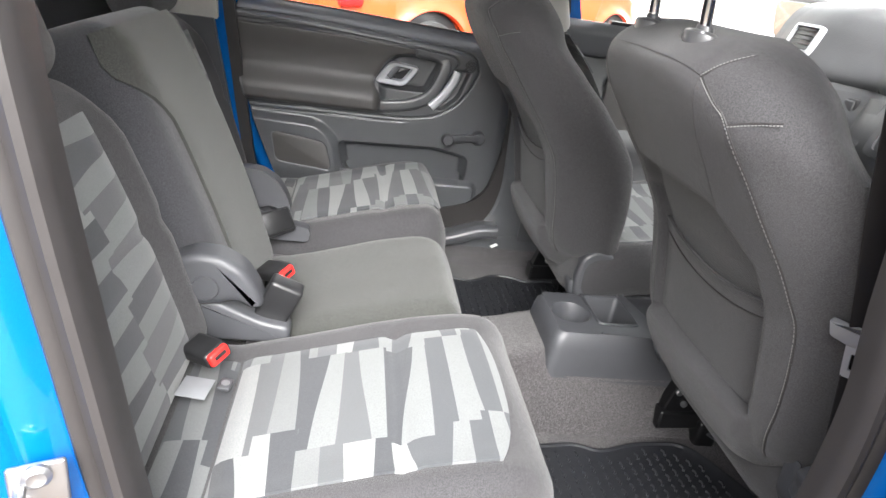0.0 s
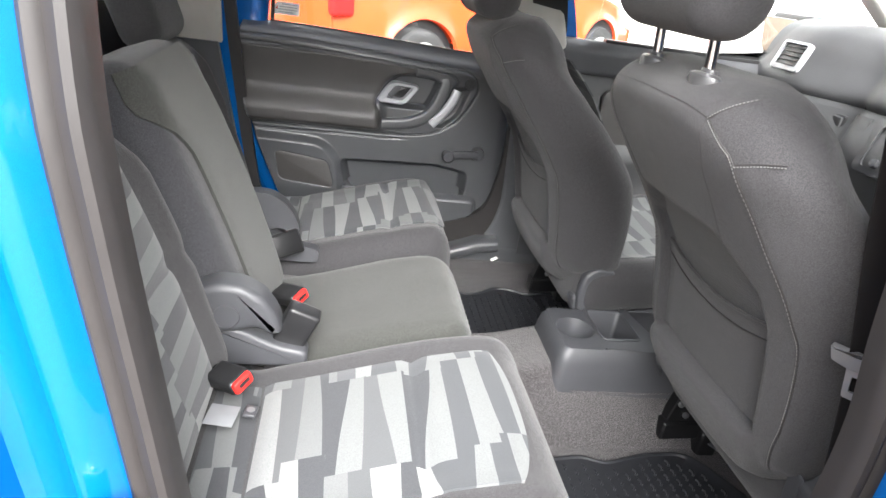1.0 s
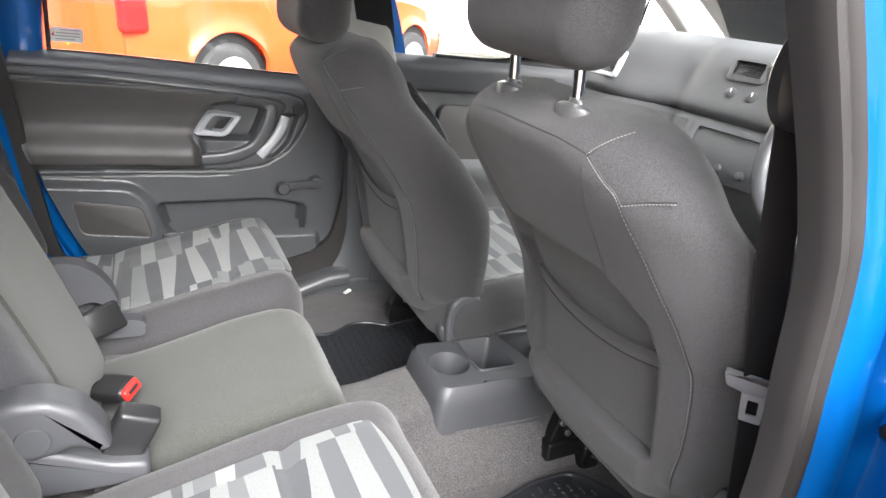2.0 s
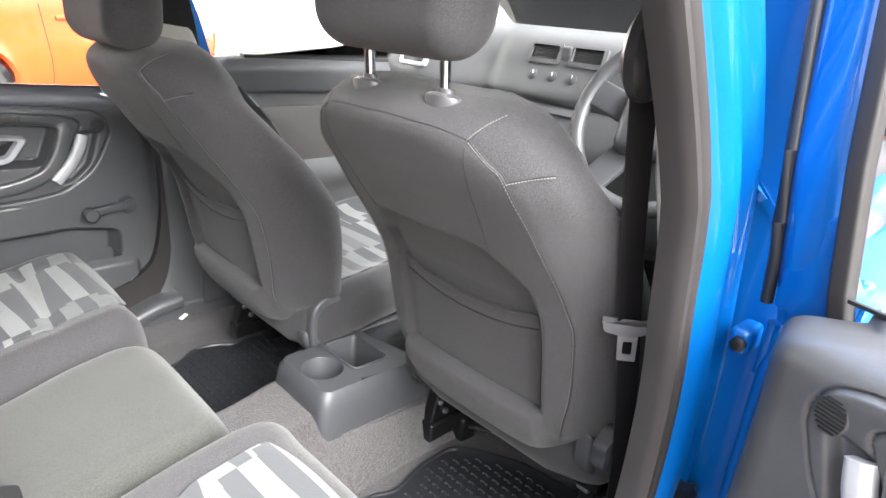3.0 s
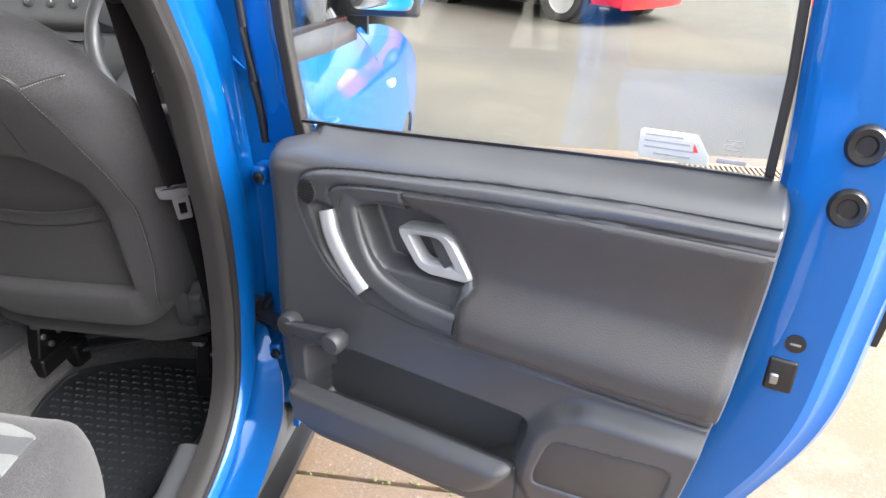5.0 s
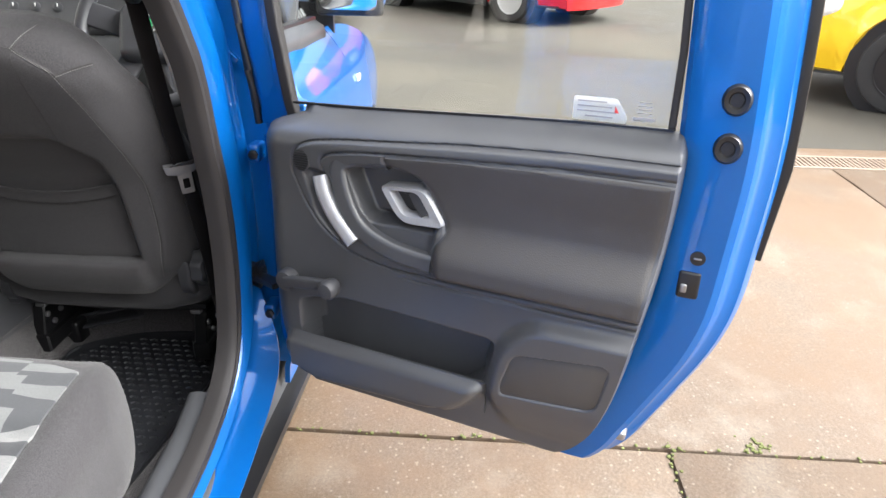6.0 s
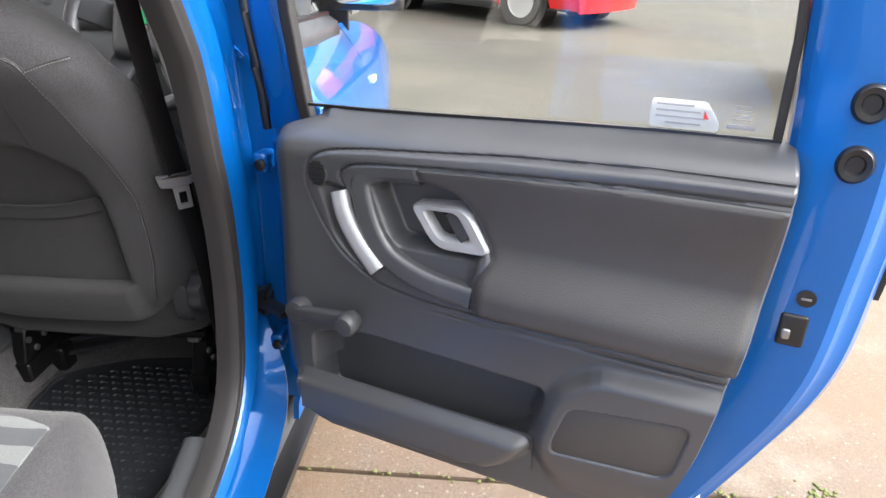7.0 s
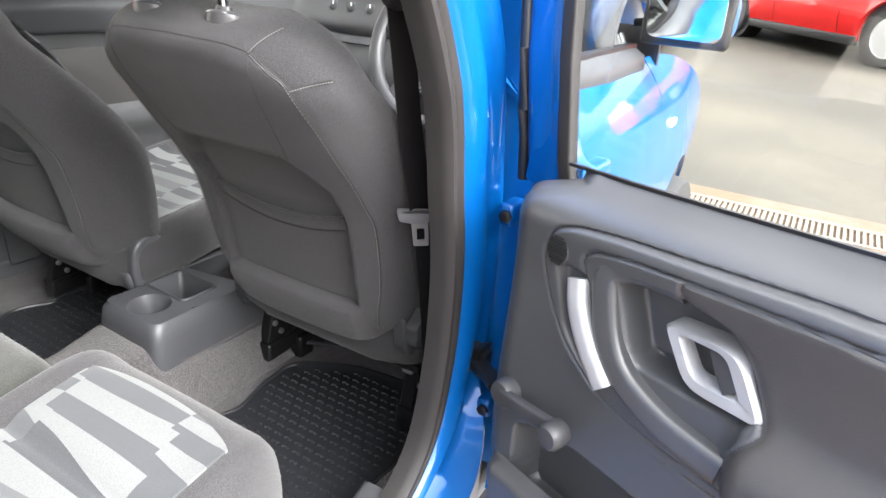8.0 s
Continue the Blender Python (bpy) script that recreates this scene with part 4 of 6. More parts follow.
    part("lever_bar", sweep([P(0.262, 0.042, 0.818), P(0.273, 0.046, 0.802), P(0.287, 0.048, 0.785)], rounded([(-0.010, -0.006), (0.010, -0.006), (0.010, 0.006), (-0.010, 0.006)], 0.003, 2), (0, s, 0)), TRIM_MID, bez)
    # tweeter mesh
    part("tweeter", lathe([(0.022, 0.046), (0.022, 0.0555), (0.020, 0.0570), (0.002, 0.0575)], 28, lambda a, b, h: P(0.055 + a * 0.75, h, 0.846 + b * 0.9)), TRIM_MID, th, "round speaker mesh")
    bm = bmesh.new()
    for k in range(9):
        q = -0.016 + k * 0.004
        hw = math.sqrt(max(0, 0.0185 ** 2 - q * q)) * 0.8
        sweep([P(0.055 - hw, 0.0580, 0.846 + q), P(0.055 + hw, 0.0580, 0.846 + q)], [(-0.0008, -0.001), (0.0008, -0.001), (0.0008, 0.001), (-0.0008, 0.001)], (0, s, 0), True, bm)
    part("mesh_ribs", bm, BLACK, th)
    # window crank
    wc = new("window_crank")
    wc.parent = th
    a0, a1 = ((0.003, 0.611), (0.112, 0.626)) if not plain else ((0.0, 0.640), (0.095, 0.632))
    part("crank_base", lathe([(0.021, 0.030), (0.021, 0.060), (0.018, 0.067), (0.003, 0.069)], 24, lambda a, b, h: P(a0[0] + a, h, a0[1] + b)), TRIM_MID, wc)
    part("crank_arm", sweep([P(a0[0] + 0.002, 0.064, a0[1]), P((a0[0] + a1[0]) / 2, 0.071, (a0[1] + a1[1]) / 2 + 0.003), P(a1[0] - 0.004, 0.070, a1[1])], rounded([(-0.012, -0.006), (0.012, -0.006), (0.010, 0.006), (-0.010, 0.006)], 0.004, 3), (0, s, 0)), TRIM_MID, wc)
    part("crank_knob", lathe([(0.015, 0.064), (0.017, 0.070), (0.018, 0.088), (0.014, 0.094), (0.002, 0.095)], 24, lambda a, b, h: P(a1[0] + a, h, a1[1] + b)), TRIM_MID, wc)
    # steel shell, window frame, glass
    OUT = [(-0.092, 0.43), (-0.075, 0.388), (0.48, 0.385), (0.56, 0.392), (0.64, 0.45), (0.70, 0.57), (0.73, 0.67), (0.735, 0.78), (0.735, 0.91), (0.65, 0.905), (0.02, 0.895), (-0.050, 0.875), (-0.088, 0.82)]
    shell = slab(rounded(OUT, [0.03, 0.03, 0.06, 0.05, 0.08, 0.08, 0.05, 0.02, 0.012, 0.004, 0.02, 0.02, 0.03], 4), -0.125 if not plain else -0.055, -0.012, S, 0.02, 3, None, True)
    part("door_shell", shell, BLUE, th, "glossy blue painted door shell")
    # the shut face behind the trim, one pressing from the foot of the door to the top of the frame
    prof_t = [(0.632, -0.03), (0.634, -0.012), (0.641, -0.002), (0.656, 0.005), (0.700, 0.006), (0.724, 0.004), (0.734, -0.003), (0.740, -0.022), (0.747, -0.032), (0.762, -0.040), (0.769, -0.052), (0.772, -0.072), (0.772, -0.122)]
    gt = []
    for k in range(71):
        z = lerp(0.365, 1.45, k / 70)
        du = curve_at([(0.322, -0.20), (0.385, -0.135), (0.45, -0.100), (0.52, -0.066), (0.605, -0.028), (0.68, -0.008), (0.78, 0.0), (0.91, 0.006), (1.05, 0.0), (1.2, -0.01), (1.45, -0.035)], z)[0]
        gt.append([P(a + du, max(b, -0.058 if plain else -1.0) - 0.10 * max(0, z - 0.95) ** 1.3, z) for a, b in prof_t])
    part("shut_face", sheet(gt, 0.006, None, s), BLUE, th, "glossy blue shut face of the door", 28)
    fprof = rounded([(-0.046, -0.035), (0.034, -0.022), (0.036, 0.0), (0.022, 0.010), (-0.02, 0.012), (-0.046, -0.005)], 0.008, 3)
    part("front_post", sweep([P(-0.060, -0.052, 0.86), P(-0.072, -0.042, 0.93), P(-0.092, -0.038, 1.05), P(-0.116, -0.048, 1.22), P(-0.14, -0.07, 1.44)], fprof, (0, s, 0)), BLUE, th, "blue window frame post")
    # the post spreads into the top of the door at its foot
    foot = rounded([(-0.098, 0.875), (0.0, 0.875), (0.004, 0.918), (-0.018, 0.924), (-0.030, 0.945), (-0.042, 1.00), (-0.100, 0.985), (-0.094, 0.93)], [0.01, 0.004, 0.004, 0.012, 0.04, 0.01, 0.01, 0.02], 4)
    part("post_foot", slab(foot, -0.055, -0.031, S, 0.006, 2), BLUE, th, "blue foot of the window frame")
    part("top_rail", sweep([P(-0.12, -0.07, 1.44), P(0.2, -0.075, 1.475), P(0.5, -0.075, 1.475), P(0.655, -0.06, 1.44)], rounded([(-0.03, -0.03), (0.03, -0.03), (0.03, 0.01), (-0.03, 0.01)], 0.01, 3), (0, s, 0)), BLUE, th)
    sp = rounded([(-0.005, -0.008), (0.005, -0.008), (0.005, 0.004), (-0.005, 0.004)], 0.002, 2)
    part("glass_seal", sweep([P(-0.012, -0.026, 0.885), P(-0.021, -0.024, 0.925), P(-0.043, -0.026, 1.05), P(-0.068, -0.036, 1.22), P(-0.090, -0.056, 1.44)], rounded([(-0.012, -0.010), (0.012, -0.010), (0.010, 0.006), (-0.010, 0.008)], 0.004, 3), (0, s, 0)), SEAL, th)
    part("glass_seal", sweep([P(0.628, -0.022, 0.94), P(0.627, -0.026, 1.05), P(0.615, -0.04, 1.22), P(0.592, -0.06, 1.44)], sp, (0, s, 0)), SEAL, th)
    part("waist_seal", sweep([P(a, -0.0125, 0.9455 - 0.020 * smooth(0.62, -0.05, a)) for a in (-0.004, 0.1, 0.2, 0.3, 0.4, 0.5, 0.632)], [(-0.002, -0.004), (0.002, -0.004), (0.002, 0.002), (-0.002, 0.002)], (0, s, 0)), BLACK, th)
    part("front_weatherstrip", tube([P(-0.118, -0.050, 0.87), P(-0.115, -0.040, 0.93), P(-0.117, -0.033, 0.97), P(-0.123, -0.029, 1.05), P(-0.148, -0.037, 1.22), P(-0.172, -0.057, 1.44)], 0.0075, 10), RUBBER, th)
    part("tail_strip", sweep([P(0.768, -0.085 + sh, 0.76), P(0.780, -0.08 + sh, 0.90), P(0.774, -0.08 + sh, 1.05), P(0.764, -0.09 + sh, 1.22), P(0.738, -0.11 + sh, 1.44)], rounded([(-0.010, -0.022), (0.010, -0.022), (0.010, 0.022), (-0.010, 0.022)], 0.005, 2), (0, s, 0)), BLACK, th, "black plastic edge strip")
    gg = [[P(lerp(-0.03 - 0.09 * (z - 0.93), 0.63 - 0.07 * (z - 0.93), k / 6), -0.03 - 0.07 * (z - 0.93) ** 1.2 if z > 0.93 else -0.03, z) for k in range(7)] for z in (0.90, 0.97, 1.05, 1.15, 1.25, 1.35, 1.45)]
    pane = part("window_glass", sheet(gg, 0.004, None, -s), GLASS, th, "clear door glass")
    pane.visible_shadow = False
    # plugs, lock, catch
    if not plain:
        for z in (0.997, 0.934):
            part("rubber_plug", lathe([(0.020, -0.012), (0.0205, -0.004), (0.017, 0.001), (0.011, 0.000), (0.009, -0.003), (0.002, -0.003)], 26, lambda a, b, h: P(0.703 + a * 0.9, h + 0.0115, z + b)), BLACK, th)
        lk = new("door_lock")
        lk.parent = th
        # black block in place of the shaded inside of the square latch hole
        part("latch_hole_dark", rbox((0.03, 0.012, 0.042), 0.004, 2, 2, None, None, P(0.687, 0.0035, 0.731)), BLACK, lk)
        part("latch_claw", rbox((0.010, 0.013, 0.014), 0.003, 2, 2, None, None, P(0.681, 0.0055, 0.726)), STEEL, lk)
        part("child_lock", lathe([(0.011, -0.004), (0.0105, 0.008), (0.002, 0.0085)], 20, lambda a, b, h: P(0.693 + a, h, 0.774 + b)), BLACK, lk)
        part("lock_slot", rbox((0.011, 0.002, 0.003), 0.0008, 1, 1, None, None, P(0.693, 0.0092, 0.774)), STEEL, lk)
        part("lower_catch", rbox((0.045, 0.03, 0.018), 0.006, 3, 2, None, None, P(0.612, -0.02, 0.424)), STEEL, th)
    return th


def sticker(th, s, u0, z0):
    """Paper notice on the glass with a cut corner and unreadable print."""
    P = lambda u, w, z: (u, s * w, z)
    S = lambda a, b, h: P(a, h, b)
    lab = part("window_label", slab(rounded([(u0, z0), (u0 + 0.078, z0), (u0 + 0.078, z0 + 0.010), (u0 + 0.062, z0 + 0.034), (u0, z0 + 0.034)], 0.004, 3), -0.0285, -0.0275, S), PAPER, th, "white paper notice on the glass")
    for k, (b, l) in enumerate(((0.028, 0.042), (0.021, 0.050), (0.014, 0.056), (0.007, 0.040))):
        part("print_line", rbox((l, 0.0006, 0.0022), 0.0003, 1, 1, None, None, P(u0 + 0.006 + l / 2 + (0.012 if k == 3 else 0), -0.0271, z0 + b)), PRINT, lab)
    part("print_mark", slab([(u0 + 0.060, z0 + 0.014), (u0 + 0.066, z0 + 0.014), (u0 + 0.060, z0 + 0.024)], -0.0272, -0.0268, S), PRINT_RED, lab)
    return lab


rear_door = thing("rear_door", pose(0.77, -0.841, 0, 0, 0, math.degrees(math.atan2(-0.933, -0.360))),
                  "blue rear car door standing wide open, dark plastic trim inside", "car door")
door(rear_door, -1)
sticker(rear_door, -1, 0.487, 0.945)
etch = lambda a, b, h: (a, -h, b)
part("glass_etching", rbox((0.03, 0.0006, 0.005), 0.0002, 1, 1, None, None, (0.588, 0.0272, 0.954)), PRINT, rear_door)
for k in range(4):
    part("glass_etching", rbox((0.020 - 0.003 * (k % 2), 0.0006, 0.0012), 0.0002, 1, 1, None, None, (0.588, 0.0272, 0.962 + 0.005 * k)), PRINT, rear_door)

left_door = thing("rear_door", pose(0.615, 0.755, -0.006, 0, 0, 180), "closed blue rear car door, dark plastic trim inside", "car door")
door(left_door, 1, True)
sticker(left_door, 1, 0.555, 0.962)


# ---- front seats ----
def uv_from(ob, f):
    me = ob.data
    layer = me.uv_layers.new(name="UVMap")
    for lp in me.loops:
        layer.data[lp.index].uv = f(me.vertices[lp.vertex_index].co)
    return ob


SEAT_ROWS = [  # height, back face, depth, half width at the bolsters, half width between the seams
    (1.074, 0.040, 0.03, 0.110, 0.080), (1.069, 0.012, 0.07, 0.160, 0.112), (1.054, -0.018, 0.12, 0.200, 0.130), (1.026, -0.038, 0.155, 0.230, 0.139),
    (0.986, -0.016, 0.175, 0.248, 0.182), (0.93, 0.026, 0.185, 0.254, 0.194), (0.88, 0.062, 0.182, 0.255, 0.200), (0.845, 0.086, 0.178, 0.255, 0.203),
    (0.80, 0.114, 0.175, 0.253, 0.206), (0.764, 0.136, 0.17, 0.251, 0.208), (0.70, 0.154, 0.165, 0.248, 0.206), (0.65, 0.164, 0.16, 0.245, 0.203),
    (0.59, 0.176, 0.15, 0.240, 0.192), (0.53, 0.202, 0.14, 0.228, 0.177), (0.50, 0.222, 0.12, 0.214, 0.170), (0.482, 0.244, 0.09, 0.192, 0.160)]


def back_x(y, z):
    """Back face of the backrest: a full upper part, a hollow with the pocket, a roll at the foot."""
    xb, d, hw, ys = curve_at(SEAT_ROWS, z)
    k = min(1.0, abs(y) / ys)
    x = xb + 0.016 * k ** 4 + 0.004 * k * k
    ay = abs(y)
    # hollow: flat-topped arch
    top = 0.870 - 0.05 * smooth(0.09, 0.155, ay) ** 1.5
    hol = smooth(top + 0.006, top - 0.006, z) * smooth(0.160, 0.142, ay) * smooth(0.586, 0.596, z)
    x += 0.022 * hol
    x -= 0.014 * smooth(0.80, 0.90, z) * smooth(1.03, 0.95, z) * (1 - 0.5 * k)
    # roll
    if z < 0.60:
        r = max(0.0, 1 - ((z - 0.543) / 0.052) ** 2)
        x -= 0.020 * math.sqrt(r) * smooth(0.162, 0.150, ay)
    return x


def front_seat(y0, x0, label):
    th = thing("front_seat", pose(x0, y0, 0.27), label, "car seat", "front seats")
    base = 0.27
    # backrest: back face between the seams, then bolsters wrapping forward
    rings = []
    zs = sorted([lerp(0.482, 1.074, (1 - math.cos(math.pi * i / 110)) / 2) for i in range(111)] + [0.588, 0.5925, 0.596, 0.60, 0.853, 0.86, 0.866])
    for z in zs:
        xb, d, hw, ys = curve_at(SEAT_ROWS, z)
        half = [(back_x(ys * k / 30, z), ys * k / 30) for k in range(31)]
        xs = half[-1][0]
        sec = spline([(half[-2][0], half[-2][1], 0), (xs, ys, 0), (xs + min(0.035, d * 0.27), ys + (hw - ys) * 0.62, 0), (xs + min(0.085, d * 0.6), hw * 0.99, 0), (xs + d * 0.78, hw, 0), (xs + d * 0.98, hw * 0.90, 0), (xb + d * 1.04, hw * 0.70, 0), (xb + d, hw * 0.5, 0), (xb + d, 0.004, 0)], 5)[6:]
        # a fine groove along the seam
        half[-1] = (half[-1][0] + 0.0018, half[-1][1] - 0.0006)
        half += [(p.x, p.y) for p in sec]
        lift = 0.034 * smooth(0.57, 0.482, z)
        zz = lambda x, y: z - base + lift * smooth(0.12, 0.20, y) - max(0.0, x - xb - 0.04) * (0.20 + 0.14 * min(1.0, y / 0.2) ** 1.6) * smooth(0.72, 1.04, z)
        ring = [(x, y, zz(x, y)) for x, y in half] + [(x, -y, zz(x, y)) for x, y in reversed(half[1:])]
        rings.append(ring)
    back = part("backrest", loft(rings), FABRIC, th, "dark charcoal cloth backrest", 60)

    def on_back(y, z, off=0.002):
        xb, d, hw, ys = curve_at(SEAT_ROWS, z)
        lift = 0.034 * smooth(0.57, 0.482, z) * smooth(0.12, 0.20, abs(y))
        if abs(y) > ys:
            # forward on the bolster
            k = (abs(y) - ys) / max(0.01, hw - ys)
            return Vector((back_x(ys, z) + 0.05 * k - off * 0.5, y + math.copysign(off * 0.8, y), z - base + lift))
        return Vector((back_x(y, z) - off, y, z - base + lift))

    def seam(pts, n=10, stitched=True, r=0.0009):
        run = spline([(y, z, 0) for y, z in pts], n)
        part("seam", tube([on_back(q.x, q.y, 0.0) for q in run], r * 0.8, 5), SEAL, back)
        if stitched:
            b = bmesh.new()
            total = 0.0
            for a, c in zip(run, run[1:]):
                k = max(1, round((c - a).length / 0.0052))
                for m in range(k):
                    f0, f1 = a.lerp(c, m / k), a.lerp(c, (m + 0.62) / k)
                    sg = math.copysign(1.0, a.x + 1e-6)
                    o = 0.0022 if abs((c - a).y) > abs((c - a).x) else 0.0
                    tube([on_back(f0.x - sg * o, f0.y - (0.0022 if not o else 0), 0.0004), on_back(f1.x - sg * o, f1.y - (0.0022 if not o else 0), 0.0004)], 0.0006, 4, b)
            part("stitches", b, STITCH, back)
    for s in (-1, 1):
        seam([(s * k, z) for k, z in ((0.139, 1.026), (0.162, 1.006), (0.182, 0.986), (0.194, 0.93), (0.201, 0.87), (0.206, 0.80), (0.208, 0.755), (0.203, 0.65), (0.192, 0.59), (0.177, 0.53))], 12)
        seam([(s * 0.183, 0.986), (s * 0.205, 0.995), (s * 0.228, 1.002)], 8)
        seam([(s * 0.139, 1.026), (s * 0.148, 1.042), (s * 0.158, 1.056)], 8)
        seam([(s * 0.137, 1.024), (s * 0.134, 0.97), (s * 0.124, 0.90), (s * 0.118, 0.868)], 10, False, 0.0006)
        seam([(s * 0.148, 0.765), (s * 0.148, 0.70), (s * 0.146, 0.60)], 8, False, 0.0006)
    seam([(-0.139, 1.026), (-0.10, 1.034), (-0.05, 1.036), (0.0, 1.037), (0.05, 1.036), (0.10, 1.034), (0.139, 1.026)], 10, False, 0.0007)
    # map pocket with a double-hemmed mouth
    mouth = lambda y: 0.766 - 0.022 * (1 - (y / 0.146) ** 2)
    gp = []
    for j in range(17):
        row = []
        for i in range(31):
            y = lerp(-0.146, 0.146, i / 30)
            z = lerp(0.597, mouth(y), j / 16)
            h = 0.0025 * math.exp(-((mouth(y) - z - 0.013) / 0.009) ** 2)
            row.append(on_back(y, z, 0.0035 + h + 0.004 * (j / 16) * math.cos(y / 0.146 * 1.5)))
        gp.append(row)
    pk = part("map_pocket", sheet(gp, 0.003, None, 1), FABRIC, th, "flat cloth map pocket on the seat back")
    for dz in (-0.001, -0.026):
        run = [(lerp(-0.145, 0.145, i / 30)) for i in range(31)]
        part("hem", tube([on_back(y, mouth(y) + dz, 0.0066 + 0.0015 * math.cos(y / 0.146 * 1.5)) for y in run], 0.0022 if dz > -0.01 else 0.0009, 6), FABRIC if dz > -0.01 else SEAL, pk)
    # headrest with its two posts
    hr = new("headrest")
    hr.parent = th
    hz = 1.193 if x0 > 0.6 else 1.142
    part("pad", rbox((0.10, 0.275, 0.175), 0.042, 6, 5, lambda q: Vector((q.x * (1 - 0.25 * smooth(0, 0.09, q.z)) - 0.02 - 0.35 * q.y ** 2, q.y * (1 - 0.10 * smooth(-0.02, -0.09, q.z) - 0.12 * smooth(0.03, 0.09, q.z)), q.z + 0.35 * q.y * q.y * 0.2)), None, (0.012, 0, hz - base)), FABRIC, hr, "dark charcoal cloth headrest")
    part("pad_seam", tube([(-0.048 - 0.33 * y * y + 0.02 * smooth(0.09, 0.13, abs(y)), y, hz - 0.062 - base) for y in [lerp(-0.118, 0.118, i / 20) for i in range(21)]], 0.0017, 5), BLACK, hr)
    for y in (-0.072, 0.072):
        part("post", tube([(0.006, y, 1.05 - base), (-0.002, y, hz - 0.06 - base)], 0.0072, 12), CHROME, hr, "chrome headrest post")
        part("collar", lathe([(0.026, -0.022), (0.0275, -0.006), (0.026, -0.002), (0.020, 0.001), (0.0125, 0.002), (0.0115, 0.007), (0.009, 0.007)], 28, lambda a, b, h: (a * 0.78 + 0.005, b + y, 1.066 + h - base - a * 0.12)), COLLAR, hr, "oval plastic post collar")
    # cushion, base and slides
    cu = rbox((0.50, 0.50, 0.13), 0.05, 6, 4, lambda q: Vector((q.x, q.y, q.z + 0.07 * (q.x / 0.5) + 0.02 * smooth(0.14, 0.22, abs(q.y)))), None, (0.50, 0, 0.52 - base))
    part("cushion", cu, FABRIC, th, "dark charcoal cloth seat cushion")
    g = [[(x, y, 0.578 - base + 0.07 * ((x - 0.44) / 0.5) + 0.02 * smooth(0.14, 0.22, abs(y))) for y in [lerp(-0.19, 0.19, j / 20) for j in range(21)]] for x in [lerp(0.24, 0.67, i / 20) for i in range(21)]]
    uv_from(part("cushion_panel", sheet(g, 0.003, None, -1), STRIPE, th, "grey and white striped cloth panel"), lambda c: (c.x, c.y + 0.3))
    g = [[(curve_at(SEAT_ROWS, z)[0] + curve_at(SEAT_ROWS, z)[1] + 0.006, y, z - base) for y in [lerp(-0.15, 0.15, j / 10) for j in range(11)]] for z in [lerp(0.60, 1.0, i / 12) for i in range(13)]]
    uv_from(part("backrest_panel", sheet(g, 0.003, None, 1), STRIPE, th), lambda c: (c.z, c.y + 0.3))
    part("seat_frame", rbox((0.44, 0.42, 0.05), 0.012, 2, 2, None, None, (0.54, 0, 0.440 - base)), BLACK, th)
    part("frame_tube", tube([(0.30, -0.22, 0.43 - base), (0.29, 0.0, 0.425 - base), (0.30, 0.22, 0.43 - base)], 0.009, 8), BLACK_METAL, th)
    for s in (-1, 1):
        sl = part("slide", slab(rounded([(0.29, 0.288), (0.78, 0.315), (0.78, 0.352), (0.29, 0.332)], 0.004, 2), s * 0.196 - 0.022, s * 0.196 + 0.022, lambda a, b, h: (a, h, b - base), 0.004, 1, None, True), BLACK_METAL, th, "black steel seat slide")
        part("slide_bracket", slab(rounded([(0.295, 0.326), (0.42, 0.335), (0.39, 0.395), (0.315, 0.405)], 0.01, 3), s * 0.196 - 0.012, s * 0.196 + 0.018, lambda a, b, h: (a, h, b - base), 0.003, 1, None, True), BLACK_METAL, sl)
        for xx, zz in ((0.318, 0.378), (0.336, 0.350), (0.365, 0.368)):
            part("bolt", lathe([(0.007, -0.0), (0.007, 0.005), (0.004, 0.007)], 10, lambda a, b, h: (xx + a, s * 0.196 - 0.012 - h, zz + b - base)), STEEL, sl)
        part("slide_foot", rbox((0.05, 0.06, 0.10), 0.01, 2, 2, None, None, (0.40, s * 0.190, 0.270 - base)), BLACK_METAL, sl)
        part("lever_tip", rbox((0.02, 0.025, 0.012), 0.004, 2, 2, None, None, (0.315, s * 0.186, 0.408 - base)), TONGUE, sl)
        # side valance with the recliner wheel
        outer_side = (y0 < 0) == (s < 0)
        edge = [(0.232, 0.575), (0.238, 0.50), (0.30, 0.44), (0.66, 0.44), (0.68, 0.50), (0.36, 0.52), (0.31, 0.545), (0.25, 0.555)] if outer_side else [(0.245, 0.50), (0.252, 0.45), (0.30, 0.43), (0.66, 0.43), (0.68, 0.455), (0.40, 0.465), (0.33, 0.50)]
        val = part("side_valance", slab(rounded(edge, 0.02, 4), s * 0.198, s * 0.228, lambda a, b, h: (a, h, b - base), 0.012, 3), TRIM_MID, th, "grey plastic seat side cover")
        if outer_side:
            rows = [(0.036, 0.232), (0.039, 0.242), (0.037, 0.256), (0.028, 0.260), (0.023, 0.252), (0.004, 0.251)]
            rings = []
            for r, h in rows:
                rings.append([(0.258 + r * (1 + 0.07 * math.cos(7 * t) * (r > 0.035)) * math.cos(t), s * h, 0.552 - base + r * (1 + 0.07 * math.cos(7 * t) * (r > 0.035)) * math.sin(t)) for t in [2 * math.pi * i / 56 for i in range(56)]])
